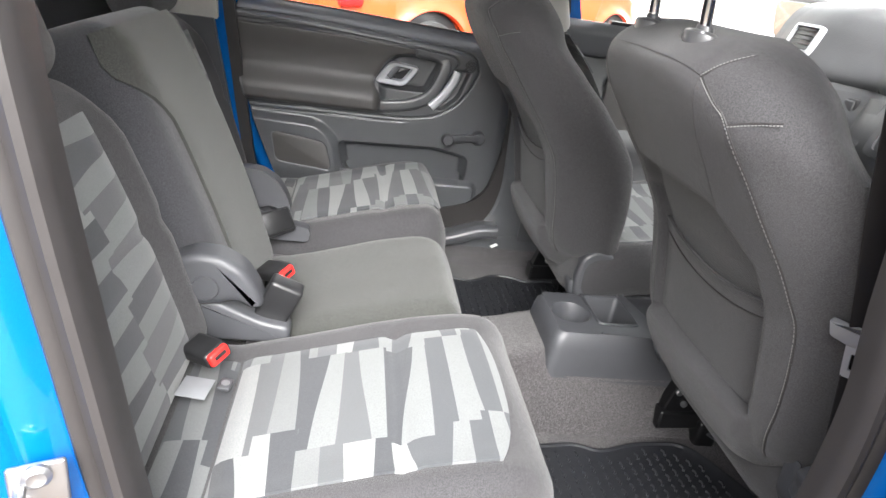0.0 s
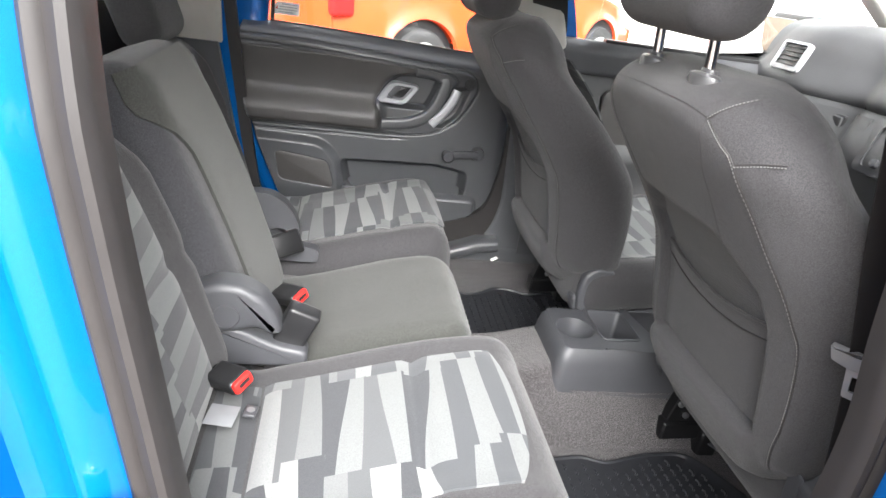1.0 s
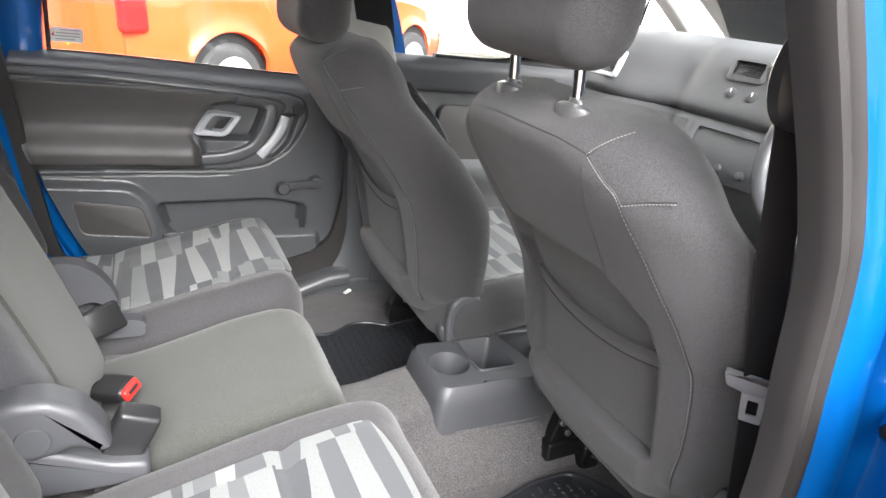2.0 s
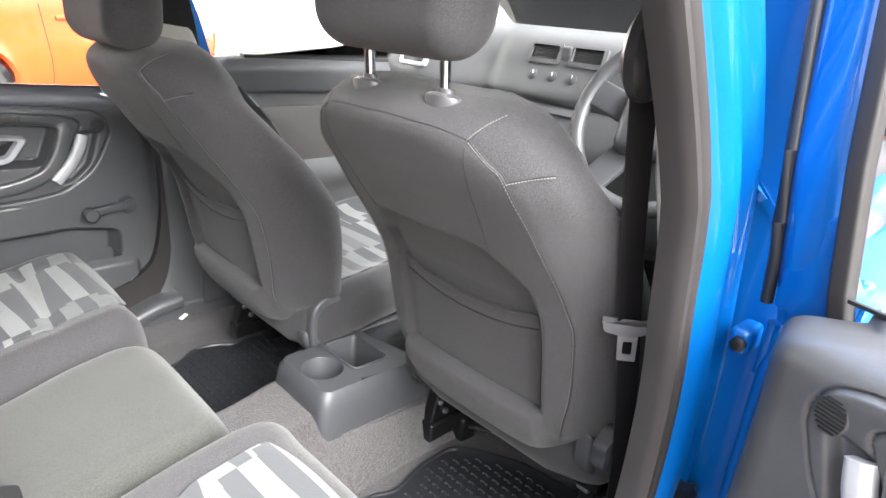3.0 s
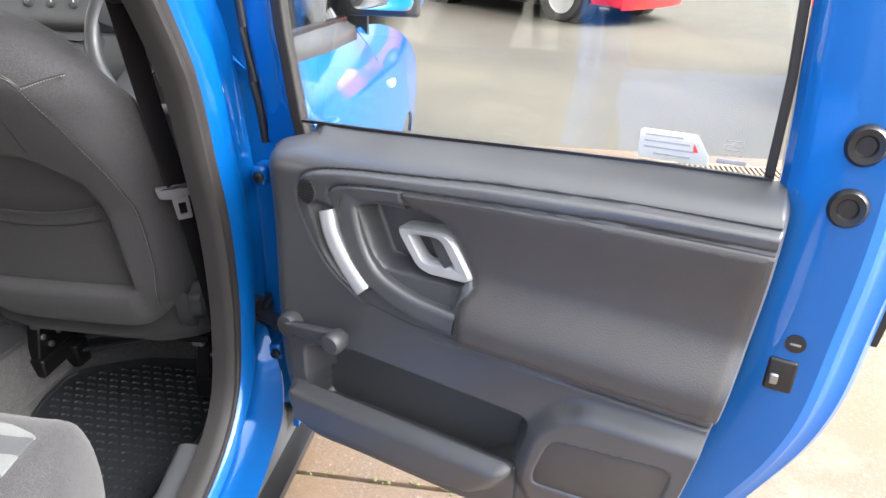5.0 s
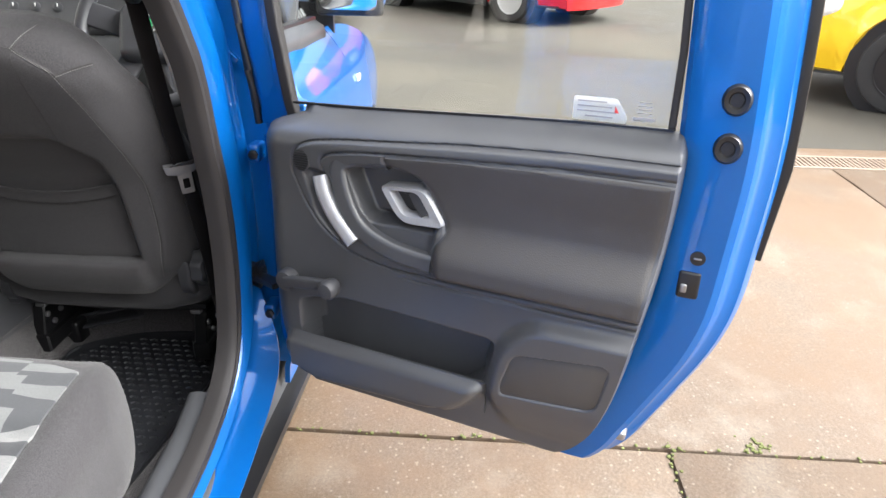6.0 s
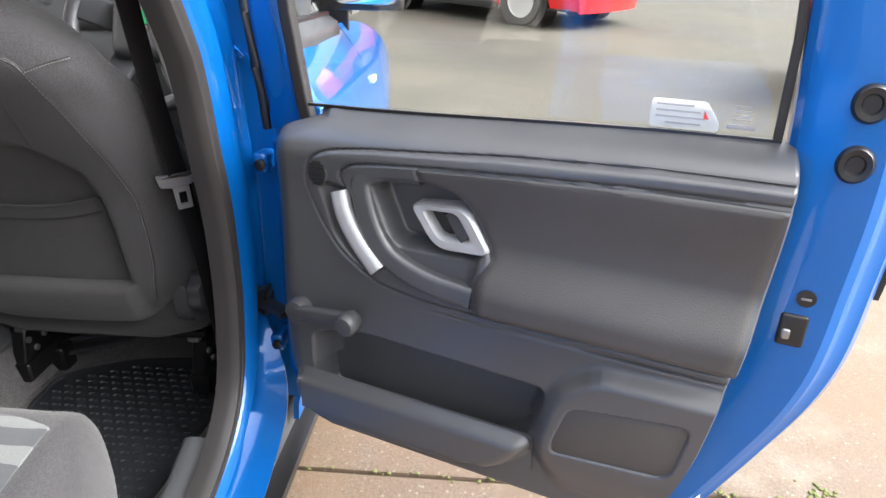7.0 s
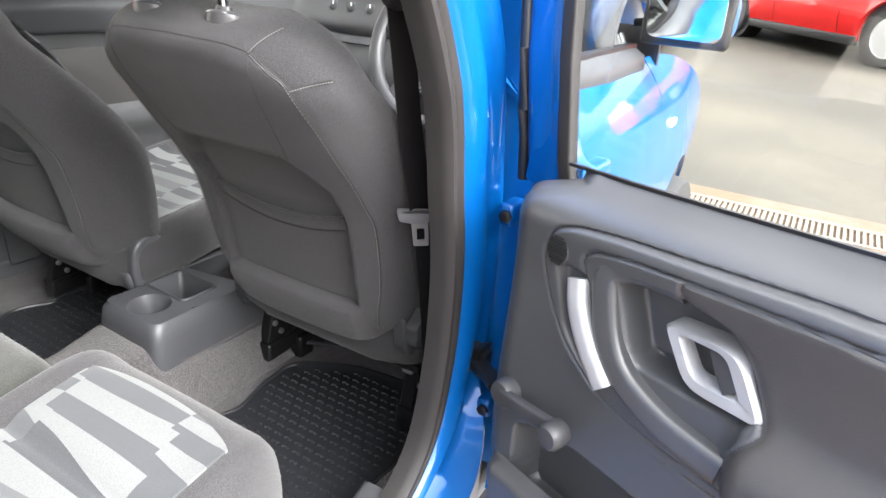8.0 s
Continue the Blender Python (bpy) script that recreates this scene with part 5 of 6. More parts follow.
            part("recliner_wheel", loft(rings), TRIM_MID, val, "ribbed recliner hand wheel")
        else:
            cover = rounded([(0.265, 0.43), (0.252, 0.510), (0.262, 0.560), (0.295, 0.577), (0.337, 0.566), (0.362, 0.525), (0.395, 0.43)], [0.01, 0.04, 0.03, 0.03, 0.03, 0.03, 0.01], 5)
            part("hinge_cover", slab(cover, s * 0.200, s * 0.240, lambda a, b, h: (a, h, b - base), 0.008, 3), TRIM_MID, val, "arched plastic hinge cover")
    return th


front_seat(-0.343, 0.62, "driver's seat in dark charcoal cloth, headrest raised on chrome posts")
front_seat(0.300, 0.500, "front passenger seat in dark charcoal cloth, headrest down")


# ---- rear seats ----
def rear_seat(y0, y1, plain, label, xf=0.50, back=0.0):
    yc, w = (y0 + y1) / 2, y1 - y0
    th = thing("bench_seat", pose(0.2, yc, 0.42), label, "car seat", "rear seats")
    ox, oz = 0.2, 0.42
    L = xf - (-0.02)
    cx = (xf - 0.02) / 2
    drop = 0.018 if plain else 0.0

    def top(x, y):
        """Height added to the flat top of the cushion at world x."""
        h = 0.050 * smooth(0.0, 0.45, x) - drop - 0.042 * min(1, max(0, (0.44 - x) / 0.36))
        h -= 0.010 * math.exp(-((x - 0.335) / 0.012) ** 2) * (0 if plain else 1) * smooth(w / 2 - 0.03, w / 2 - 0.09, abs(y))
        h -= 0.006 * math.exp(-((x - 0.10) / 0.012) ** 2) * (0 if plain else 1)
        h += (0.010 if not plain else 0.006) * math.cos(y / w * 2.6)
        if not plain:
            h += 0.010 * math.exp(-((abs(y) - w / 2 + 0.045) / 0.03) ** 2)
        return h + 0.0012 * noise.noise(Vector((x * 14, y * 14, yc * 5)))

    TH = 0.165

    def f(q):
        k = smooth(-0.05, TH / 2, q.z)
        x = q.x + cx
        z = q.z + top(x, q.y) * k
        bul = 0.012 * math.sin(math.pi * smooth(-TH / 2, TH / 2, q.z)) * (1 if x > 0.35 else 0)
        out = max(0.0, abs(q.y) / (w / 2) - 0.62) / 0.38 * (1.0 if q.y * yc > 0 else 0.5)
        x -= 0.085 * out ** 2.2 * smooth(0.15, 0.45, x)
        return Vector((x + bul - ox, q.y, z + 0.425 - oz))
    cush = part("cushion", rbox((L, w - 0.006, TH), 0.055, 16, 5, f), FABRIC_PLAIN if plain else FABRIC, th, "plain grey cloth cushion" if plain else "dark grey cloth cushion", 60)
    zt = 0.425 + TH / 2
    if not plain:
        ins = 0.062

        def panel(name, x0, x1, n):
            g = []
            for i in range(n + 1):
                row = []
                for j in range(29):
                    y = lerp(-w / 2 + ins + (0.026 if yc > 0 else 0), w / 2 - ins - (0.026 if yc < 0 else 0), j / 28)
                    x = lerp(x0, x1, i / n)
                    # the front edge bows back towards the sides
                    if x1 > 0.4:
                        x = x0 + (x - x0) * (1 - 0.075 * (abs(y) / (w / 2 - ins)) ** 3)
                    e = min(i, n - i, (28 - j) * 1.0, j * 1.0)
                    zz = zt + top(x, y) + 0.0035 * smooth(-0.5, 1.5, e)
                    if x > xf - 0.055:
                        zz -= 0.055 - math.sqrt(max(0, 0.055 ** 2 - (x - xf + 0.055) ** 2))
                    row.append((x - ox, y, zz - oz))
                g.append(row)
            uv_from(part(name, sheet(g, 0.004, None, -1), STRIPE, th, "grey and white striped cloth panel", 60), lambda c: (c.x + yc * 0.7, c.y + yc + 1.1))
        panel("cushion_panel", 0.105, 0.476, 40)
        panel("rear_flap", 0.03, 0.097, 6)
        part("front_seam", tube([(xf + 0.006 - 0.028 - ox, lerp(-w * 0.26, w * 0.26, k / 12), zt + top(0.48, 0) - 0.026 - oz) for k in range(13)], 0.0016, 5), BLACK, cush)
    else:
        part("front_seam", tube([(xf + 0.004 - 0.01 - ox, lerp(-w / 2 + 0.03, w / 2 - 0.03, k / 12), zt + 0.032 - 0.05 - oz) for k in range(13)], 0.0014, 5), BLACK, cush)
    # backrest, leaning back
    A = Vector((-0.38, 0, 0.925)) if plain else Vector((-0.345, 0, 0.939))
    F = Vector((A.z, 0, -A.x))
    O = Vector((0.072 if plain else 0.015 - back, 0, 0.50))
    O -= A * 0.04
    H = 0.54 if plain else 0.47
    T = 0.15 if plain else 0.12

    def g3(a, y, n):
        return O + A * a + F * n + Vector((-ox, y, -oz))

    def prof(a, y):
        n = 0.012 * math.sin(math.pi * min(1, max(0, a / H)))
        if not plain:
            n += 0.022 * smooth(w / 2 - 0.085, w / 2 - 0.04, abs(y)) * smooth(0.45, 0.37, a)
            n -= 0.006 * math.exp(-((a - 0.24) / 0.012) ** 2)
        return n + 0.0012 * noise.noise(Vector((a * 14, y * 14, 7 + yc)))

    def fb(q):
        a = q.z + H / 2
        n = q.x
        y = q.y * (1 - 0.10 * smooth(H - 0.12, H, a))
        return g3(a, y, n + prof(a, q.y) * smooth(-0.02, T / 2 - 0.005, q.x) - T / 2)
    bk = part("backrest", rbox((T, w - 0.006, H), 0.05, 14, 5, fb), FABRIC_SIDE if plain else FABRIC, th, "dark grey cloth backrest", 60)
    if plain:
        g = []
        for i in range(25):
            row = []
            for j in range(17):
                a = lerp(0.0, H - 0.02, i / 24)
                y = lerp(-w / 2 + 0.006 + 0.075 * smooth(0.47, 0.36, a), w / 2 - 0.012, j / 16) * (1 - 0.10 * smooth(H - 0.12, H, a))
                ed = min(0.05, max(0.0, w / 2 - 0.003 - abs(y) / (1 - 0.10 * smooth(H - 0.12, H, a))))
                side = 0.05 - math.sqrt(0.05 ** 2 - (0.05 - ed) ** 2)
                e = min(i, 24 - i, j, 16 - j)
                cut = 0.05 - math.sqrt(max(0.0, 0.05 ** 2 - max(0, a - H + 0.05) ** 2))
                k = abs(j / 8 - 1)
                row.append(g3(a, y, prof(a, y) - max(cut, side) + 0.0035 * smooth(-0.5, 1.5, e)))
            g.append(row)
        part("backrest_pad", sheet(g, 0.006, None, 1), FABRIC_PLAIN, th, "plain pale grey cloth backrest pad", 60)
        for s in (-1, 1):
            # folding pivot with its plastic cheek
            ck = part("pivot_cover", slab(rounded([(-0.03, 0.585), (-0.018, 0.625), (0.015, 0.640), (0.055, 0.638), (0.090, 0.618), (0.112, 0.585), (0.122, 0.552), (0.106, 0.548), (0.078, 0.562), (0.052, 0.552), (0.024, 0.548), (-0.01, 0.555)], 0.012, 5), w / 2 + 0.004, w / 2 + 0.052, lambda a, b, h: (a - ox, s * h, b - oz), 0.014, 4), TRIM_MID, th, "grey plastic pivot cover")
            part("pivot_cap", lathe([(0.021, 0.045), (0.021, 0.0535), (0.0195, 0.0555), (0.002, 0.0555)], 26, lambda a, b, h: (0.034 + a - ox, s * (w / 2 + h), 0.584 + b - oz)), TRIM_MID, ck)
            part("pivot_bracket", slab(rounded([(-0.02, 0.570), (0.02, 0.556), (0.055, 0.550), (0.085, 0.535), (0.12, 0.520), (0.165, 0.512), (0.165, 0.48), (0.02, 0.48), (-0.02, 0.52)], 0.012, 4), w / 2 + 0.002, w / 2 + 0.040, lambda a, b, h: (a - ox, s * h, b - oz), 0.008, 3), TRIM_MID, th, "dark plastic pivot bracket")
    else:
        ins = 0.085
        g = []
        for i in range(31):
            row = []
            for j in range(21):
                a = lerp(0.03, H - 0.055, i / 30)
                y = lerp(-w / 2 + ins, w / 2 - ins, j / 20)
                e = min(i, 30 - i, j, 20 - j)
                row.append(g3(a, y, prof(a, y) + 0.004 * smooth(-0.5, 1.5, e)))
            g.append(row)
        uv_from(part("backrest_panel", sheet(g, 0.004, None, 1), STRIPE, th, "grey and white striped cloth panel", 60), lambda c: (c.z + 0.13 + yc, c.y * 0.9 + c.z * 0.12 + yc * 2))
        hr = new("headrest")
        hr.parent = th
        part("pad", rbox((0.09, 0.27, 0.16), 0.042, 5, 4, lambda q: g3(q.z + H + 0.075, q.y, q.x - 0.012 - 0.3 * q.y * q.y)), FABRIC, hr, "dark grey cloth headrest")
        for y in (-0.07, 0.07):
            part("post", tube([g3(H - 0.02, y, -0.06), g3(H + 0.05, y, -0.06)], 0.007, 10), CHROME, hr)
    return th


rear_seat(-0.640, -0.196, False, "rear seat in dark cloth with grey and white striped panels", 0.525)
rear_seat(-0.185, 0.188, True, "narrow plain grey middle rear seat", 0.472)
rear_seat(0.195, 0.650, False, "far rear seat in dark cloth with grey and white striped panels", 0.478, 0.075)


# ---- belts and buckles ----
def buckle(m, red, label):
    th = thing("belt_buckle", m, label, "buckle", "rear belt buckles")
    if red:
        part("buckle_body", rbox((0.062, 0.042, 0.026), 0.007, 3, 3), BLACK, th)
        part("release_button", rbox((0.016, 0.036, 0.021), 0.005, 3, 2, None, None, (0.029, 0, 0)), RED_PLASTIC, th, "red release button")
        part("button_slot", rbox((0.004, 0.020, 0.006), 0.001, 2, 1, None, None, (0.0372, 0, 0.002)), BLACK, th)
    else:
        part("buckle_body", rbox((0.086, 0.056, 0.034), 0.007, 3, 3), BLACK, th)
        part("buckle_face", rbox((0.072, 0.047, 0.004), 0.0018, 2, 2, None, None, (0.002, 0, 0.0175)), BLACK_METAL, th)
    part("stalk", sweep([(-0.02, 0, 0), (-0.05, 0, -0.008), (-0.085, 0, -0.03)], rounded([(-0.019, -0.004), (0.019, -0.004), (0.019, 0.004), (-0.019, 0.004)], 0.002, 2)), WEBBING, th)
    return th


buckle(pose(0.118, -0.045, 0.522, 18, -14, -40), True, "black belt buckle with a red release button")
buckle(pose(0.050, -0.315, 0.522, 18, -12, -40), True, "black belt buckle with a red release button")
buckle(pose(0.142, -0.195, 0.545, -70, -66, -20), False, "black belt buckle lying open on the seat")
buckle(pose(0.085, 0.175, 0.525, 60, -10, 30), False, "black belt buckle standing beside the far seat")

tag = thing("seat_label", pose(0.052, -0.385, 0.507, 0, 2, -8), "white cloth label sewn into the rear seat", "label")
part("label_cloth", rbox((0.042, 0.045, 0.0016), 0.0007, 2, 1), LABEL_CLOTH, tag)
part("anchor_tag", rbox((0.018, 0.024, 0.006), 0.002, 2, 2, None, None, (0.038, 0.014, 0.002)), TRIM_MID, tag)
part("anchor_mark", lathe([(0.006, 0.005), (0.006, 0.0062), (0.002, 0.0062)], 14, lambda a, b, h: (0.038 + a, 0.014 + b, h)), TONGUE, tag)

belt = thing("seat_belt", pose(0.75, -0.64, 0.3), "black front seat belt hanging at the door pillar", "seat belt")
B0 = Vector((0.75, -0.64, 0.3))
bp = spline([(0.713, -0.618, 1.12), (0.765, -0.610, 0.95), (0.80, -0.606, 0.85), (0.828, -0.607, 0.75), (0.85, -0.617, 0.6), (0.857, -0.630, 0.42), (0.86, -0.64, 0.33)], 8)
part("webbing", sweep([p - B0 for p in bp], rounded([(-0.024, -0.0008), (0.024, -0.0008), (0.024, 0.0008), (-0.024, 0.0008)], 0.0005, 1), (-0.12, -0.99, 0)), WEBBING, belt)
part("anchor_ring", lathe([(0.030, -0.014), (0.038, -0.006), (0.038, 0.006), (0.030, 0.014), (0.018, 0.010), (0.016, 0.0), (0.018, -0.010)], 26, lambda a, b, h: (0.713 - B0.x + a, -0.618 - B0.y + h, 1.135 - B0.z + b * 1.3)), BLACK, belt)
part("anchor_bolt", lathe([(0.012, -0.016), (0.012, -0.02), (0.004, -0.021)], 16, lambda a, b, h: (0.713 - B0.x + a, -0.612 - B0.y + h, 1.16 - B0.z + b)), CHROME, belt)
tg = new("tongue")
tg.parent = belt
tg.matrix_basis = pose(0.806 - B0.x, -0.612 - B0.y, 0.796 - B0.z, 0, 0, 0)
TL = lambda a, b, h: (0.50 * a - 0.20 * b - 0.84 * h, -0.86 * a - 0.03 * b - 0.51 * h, 0.12 * a + 0.98 * b - 0.19 * h)
part("tongue_head", slab(rounded([(-0.036, 0.010), (-0.032, -0.010), (-0.012, -0.015), (0.016, -0.013), (0.030, -0.004), (0.038, 0.016), (0.032, 0.018), (0.018, 0.006), (-0.018, 0.008)], 0.004, 3), 0.0, 0.010, TL, 0.003, 2), TONGUE, tg)
rings = []
for h, o in ((0.004, 0), (0.007, 0)):
    rings.append([TL(p.x, p.y, h) for p in rounded([(-0.014, -0.012), (0.012, -0.012), (0.012, -0.056), (-0.012, -0.056)], 0.003, 3)])
inn = [[TL(p.x, p.y, h) for p in rounded([(-0.006, -0.024), (0.006, -0.024), (0.006, -0.046), (-0.006, -0.046)], 0.002, 3)] for h in (0.007, 0.004)]
part("tongue_plate", loft(rings + inn + [rings[0]], False), TONGUE, tg, "grey steel tongue plate")
part("lower_mount", rbox((0.06, 0.03, 0.10), 0.012, 3, 3, None, None, (0.86 - B0.x, -0.65 - B0.y, 0.33 - B0.z)), TRIM, belt)

# ---- rear console, mats ----
con = thing("rear_console", pose(0.848, -0.03, 0.288), "dark grey plastic console end with a cup holder and a tray", "console")


def con_ring(x0, x1, hw0, hw1, z, r=0.025):
    return [(p.x - 0.86, p.y, z - 0.27) for p in rounded([(x0, -hw0), (x1, -hw1), (x1, hw1), (x0, hw0)], r, 6)]


outline = [con_ring(0.668, 1.12, 0.096, 0.100, 0.34), con_ring(0.670, 1.12, 0.095, 0.099, 0.375), con_ring(0.676, 1.12, 0.092, 0.095, 0.42),
           con_ring(0.680, 1.118, 0.088, 0.091, 0.444), con_ring(0.690, 1.112, 0.080, 0.085, 0.455)]
part("console_body", loft(outline, False), TRIM_MID, con, "grained dark grey plastic")


def hole_cell(rect, ring, depth, z, inward=0.85):
    """A flat cell with a sunken hole in it."""
    x0, x1, y0, y1 = rect
    n = len(ring)
    c = sum((Vector(p) for p in ring), Vector((0, 0))) / n
    sq = []
    for p in ring:
        d = Vector(p) - c
        k = min((x1 - c.x) / d.x if d.x > 1e-6 else ((x0 - c.x) / d.x if d.x < -1e-6 else 9e9),
                (y1 - c.y) / d.y if d.y > 1e-6 else ((y0 - c.y) / d.y if d.y < -1e-6 else 9e9))
        sq.append(c + d * k)
    rings = [[(p.x, p.y, z) for p in sq], [(c.x + (p[0] - c.x) * 1.04, c.y + (p[1] - c.y) * 1.04, z) for p in ring], [(p[0], p[1], z - 0.003) for p in ring]]
    rings += [[(c.x + (p[0] - c.x) * inward, c.y + (p[1] - c.y) * inward, z - depth) for p in ring]]
    rings += [[(c.x + (p[0] - c.x) * 0.02, c.y + (p[1] - c.y) * 0.02, z - depth - 0.001) for p in ring]]
    return loft(rings, False)


cup = [(0.735 - 0.86 + 0.041 * math.cos(2 * math.pi * (i + 0.5) / 40), 0.041 * math.sin(2 * math.pi * (i + 0.5) / 40)) for i in range(40)]
part("cup_holder", hole_cell((0.690 - 0.86, 0.780 - 0.86, -0.083, 0.083), cup, 0.085, 0.455 - 0.27), TRIM_MID, con, "round cup holder")
tray = [(p.x - 0.86, p.y) for p in rounded([(0.788, -0.038), (0.866, -0.038), (0.866, 0.070), (0.788, 0.070)], 0.012, 6)]
part("tray", hole_cell((0.780 - 0.86, 1.112 - 0.86, -0.085, 0.085), tray, 0.095, 0.455 - 0.27, 0.93), TRIM_MID, con, "square storage tray")
rimp = [Vector((p.x - 0.86, p.y, 0.456 - 0.27)) for p in rounded([(0.783, -0.043), (0.871, -0.043), (0.871, 0.075), (0.783, 0.075)], 0.014, 6)]
part("tray_rim", tube(rimp + rimp[:1], 0.003, 6), TRIM_MID, con)
part("hand_brake", sweep([(0.13, 0.01, 0.19), (0.25, 0.01, 0.24), (0.36, 0.01, 0.27)], rounded([(-0.016, -0.016), (0.016, -0.016), (0.016, 0.016), (-0.016, 0.016)], 0.01, 3)), BLACK, con)
part("tunnel_cover", rbox((0.5, 0.17, 0.16), 0.02, 3, 3, None, None, (0.48, 0, 0.10)), TRIM_MID, con)


def floor_mat(out, label):
    th = thing("floor_mat", pose(0, 0, 0), label, "floor mat", "rubber floor mats")
    o = rounded(out, 0.03, 4)
    zf = lambda a, b: floor_z(a, b)
    xs, ys = [p.x for p in o], [p.y for p in o]
    cx, cy = sum(xs) / len(xs), sum(ys) / len(ys)
    rings = [[(p.x, p.y, zf(p.x, p.y) + 0.001) for p in o], [(p.x, p.y, zf(p.x, p.y) + 0.010) for p in o]]
    for k in (0.97, 0.955):
        rings.append([(cx + (p.x - cx) * k, cy + (p.y - cy) * k, zf(cx + (p.x - cx) * k, cy + (p.y - cy) * k) + (0.010 if k > 0.96 else 0.006)) for p in o])
    for k in (0.8, 0.6, 0.4, 0.2, 0.01):
        rings.append([(cx + (p.x - cx) * k, cy + (p.y - cy) * k, zf(cx + (p.x - cx) * k, cy + (p.y - cy) * k) + 0.006) for p in o])
    part("mat_sheet", loft(rings), RUBBER, th, "black rubber", 50)

    def inside(x, y):
        c = False
        for i in range(len(o)):
            a, b = o[i - 1], o[i]
            if (a.y > y) != (b.y > y) and x < (b.x - a.x) * (y - a.y) / (b.y - a.y) + a.x:
                c = not c
        return c
    bm = bmesh.new()
    prof = [(-0.0026, 0.0), (-0.0013, 0.0036), (0.0013, 0.0036), (0.0026, 0.0)]
    for r in range(60):
        for c in range(60):
            x, y = cx - 0.6 + r * 0.021, cy - 0.6 + c * 0.027 + (0.0135 if r % 2 else 0)
            if not all(inside(x + dx, y + dy) for dx in (-0.018, 0.018) for dy in (-0.018, 0.018)):
                continue
            pts = [Vector((x - 0.004 + 0.006 * math.cos(t), y + 0.0085 * math.sin(t), 0)) for t in (-1.25, -0.6, 0, 0.6, 1.25)]
            for p in pts:
                p.z = zf(p.x, p.y) + 0.006
            sweep(pts, prof, (0, 0, 1), True, bm)
    tagged(part("tread", bm, RUBBER, th, "raised half-moon tread"), kind="stuff")
    return th


floor_mat([(0.44, -0.205), (0.66, -0.207), (0.725, -0.195), (0.77, -0.218), (0.86, -0.190), (0.955, -0.184), (0.99, -0.215), (1.045, -0.32), (1.06, -0.48), (0.99, -0.565), (0.86, -0.578), (0.58, -0.56), (0.44, -0.56)], "black rubber floor mat with half-moon tread, muddy at one corner")
floor_mat([(0.44, 0.18), (0.61, 0.172), (0.68, 0.176), (0.77, 0.165), (0.96, 0.20), (0.985, 0.40), (0.96, 0.492), (0.86, 0.515), (0.79, 0.490), (0.75, 0.520), (0.69, 0.528), (0.625, 0.475), (0.44, 0.48)], "black rubber floor mat with half-moon tread")

duct = thing("floor_duct", pose(1.064, -0.222, 0.300, 0, -28, 32), "black slotted air duct under the driver's seat", "air duct")
part("duct_frame", loft([[(a, b, 0) for a, b in rounded([(-0.022, -0.085), (0.022, -0.085), (0.022, 0.085), (-0.022, 0.085)], 0.012, 4)], [(a, b, 0.006) for a, b in rounded([(-0.022, -0.085), (0.022, -0.085), (0.022, 0.085), (-0.022, 0.085)], 0.012, 4)],
                         [(a, b, 0.006) for a, b in rounded([(-0.014, -0.077), (0.014, -0.077), (0.014, 0.077), (-0.014, 0.077)], 0.008, 4)], [(a, b, -0.01) for a, b in rounded([(-0.014, -0.077), (0.014, -0.077), (0.014, 0.077), (-0.014, 0.077)], 0.008, 4)]]), TRIM_MID, duct)
part("duct_mouth", rbox((0.026, 0.150, 0.004), 0.001, 1, 1, None, None, (0, 0, -0.002)), BLACK, duct)

# small scrap on the far floor
scrap = thing("paper_scrap", pose(0.70, 0.60, 0.332, 0, 0, 20), "small torn scrap of pale blue paper on the carpet", "scrap")
part("scrap_paper", rbox((0.022, 0.014, 0.002), 0.0008, 2, 1, lambda q: q + Vector((0, 0, 0.004 * math.sin(q.x * 200)))), PAPER, scrap)


# ---- dashboard and wheel ----
dash = thing("dashboard", pose(1.45, 0, 0.5), "charcoal plastic dashboard with silver vents and a car radio", "dashboard")
D0 = Vector((1.45, 0, 0.5))
DP = spline([(2.0, 1.075, 0), (1.80, 1.125, 0), (1.66, 1.135, 0), (1.585, 1.118, 0), (1.553, 1.085, 0), (1.532, 1.03, 0), (1.513, 0.985, 0), (1.517, 0.972, 0), (1.535, 0.966, 0), (1.520, 0.955, 0), (1.500, 0.925, 0), (1.475, 0.85, 0), (1.482, 0.76, 0), (1.53, 0.65, 0), (1.68, 0.60, 0)], 6)


def dash_bow(y):
    return -0.085 * smooth(0.30, 0.54, abs(y)) - 0.012 * smooth(0.235, 0.22, abs(y - 0.06))


g = []
for i in range(61):
    y = lerp(-0.675, 0.675, i / 60)
    g.append([(p.x - D0.x + dash_bow(y), y, p.y - D0.z) for p in DP])
part("dash_body", sheet(g, 0.02, None, -1), DASH, dash, "grained charcoal plastic", 50)
# dark tube laid in as the shadow of the gap under the lip
part("dash_gap_shade", tube([(1.511 - D0.x + dash_bow(y), y, 0.968 - D0.z) for y in [lerp(-0.66, 0.66, k / 60) for k in range(61)]], 0.0125, 8), SEAL, dash)
for y in (0.225, -0.105):
    part("panel_gap", tube([(p.x - 0.001 - D0.x + dash_bow(y), y, p.y + 0.001 - D0.z) for p in DP[6:37]], 0.0022, 5), BLACK, dash)


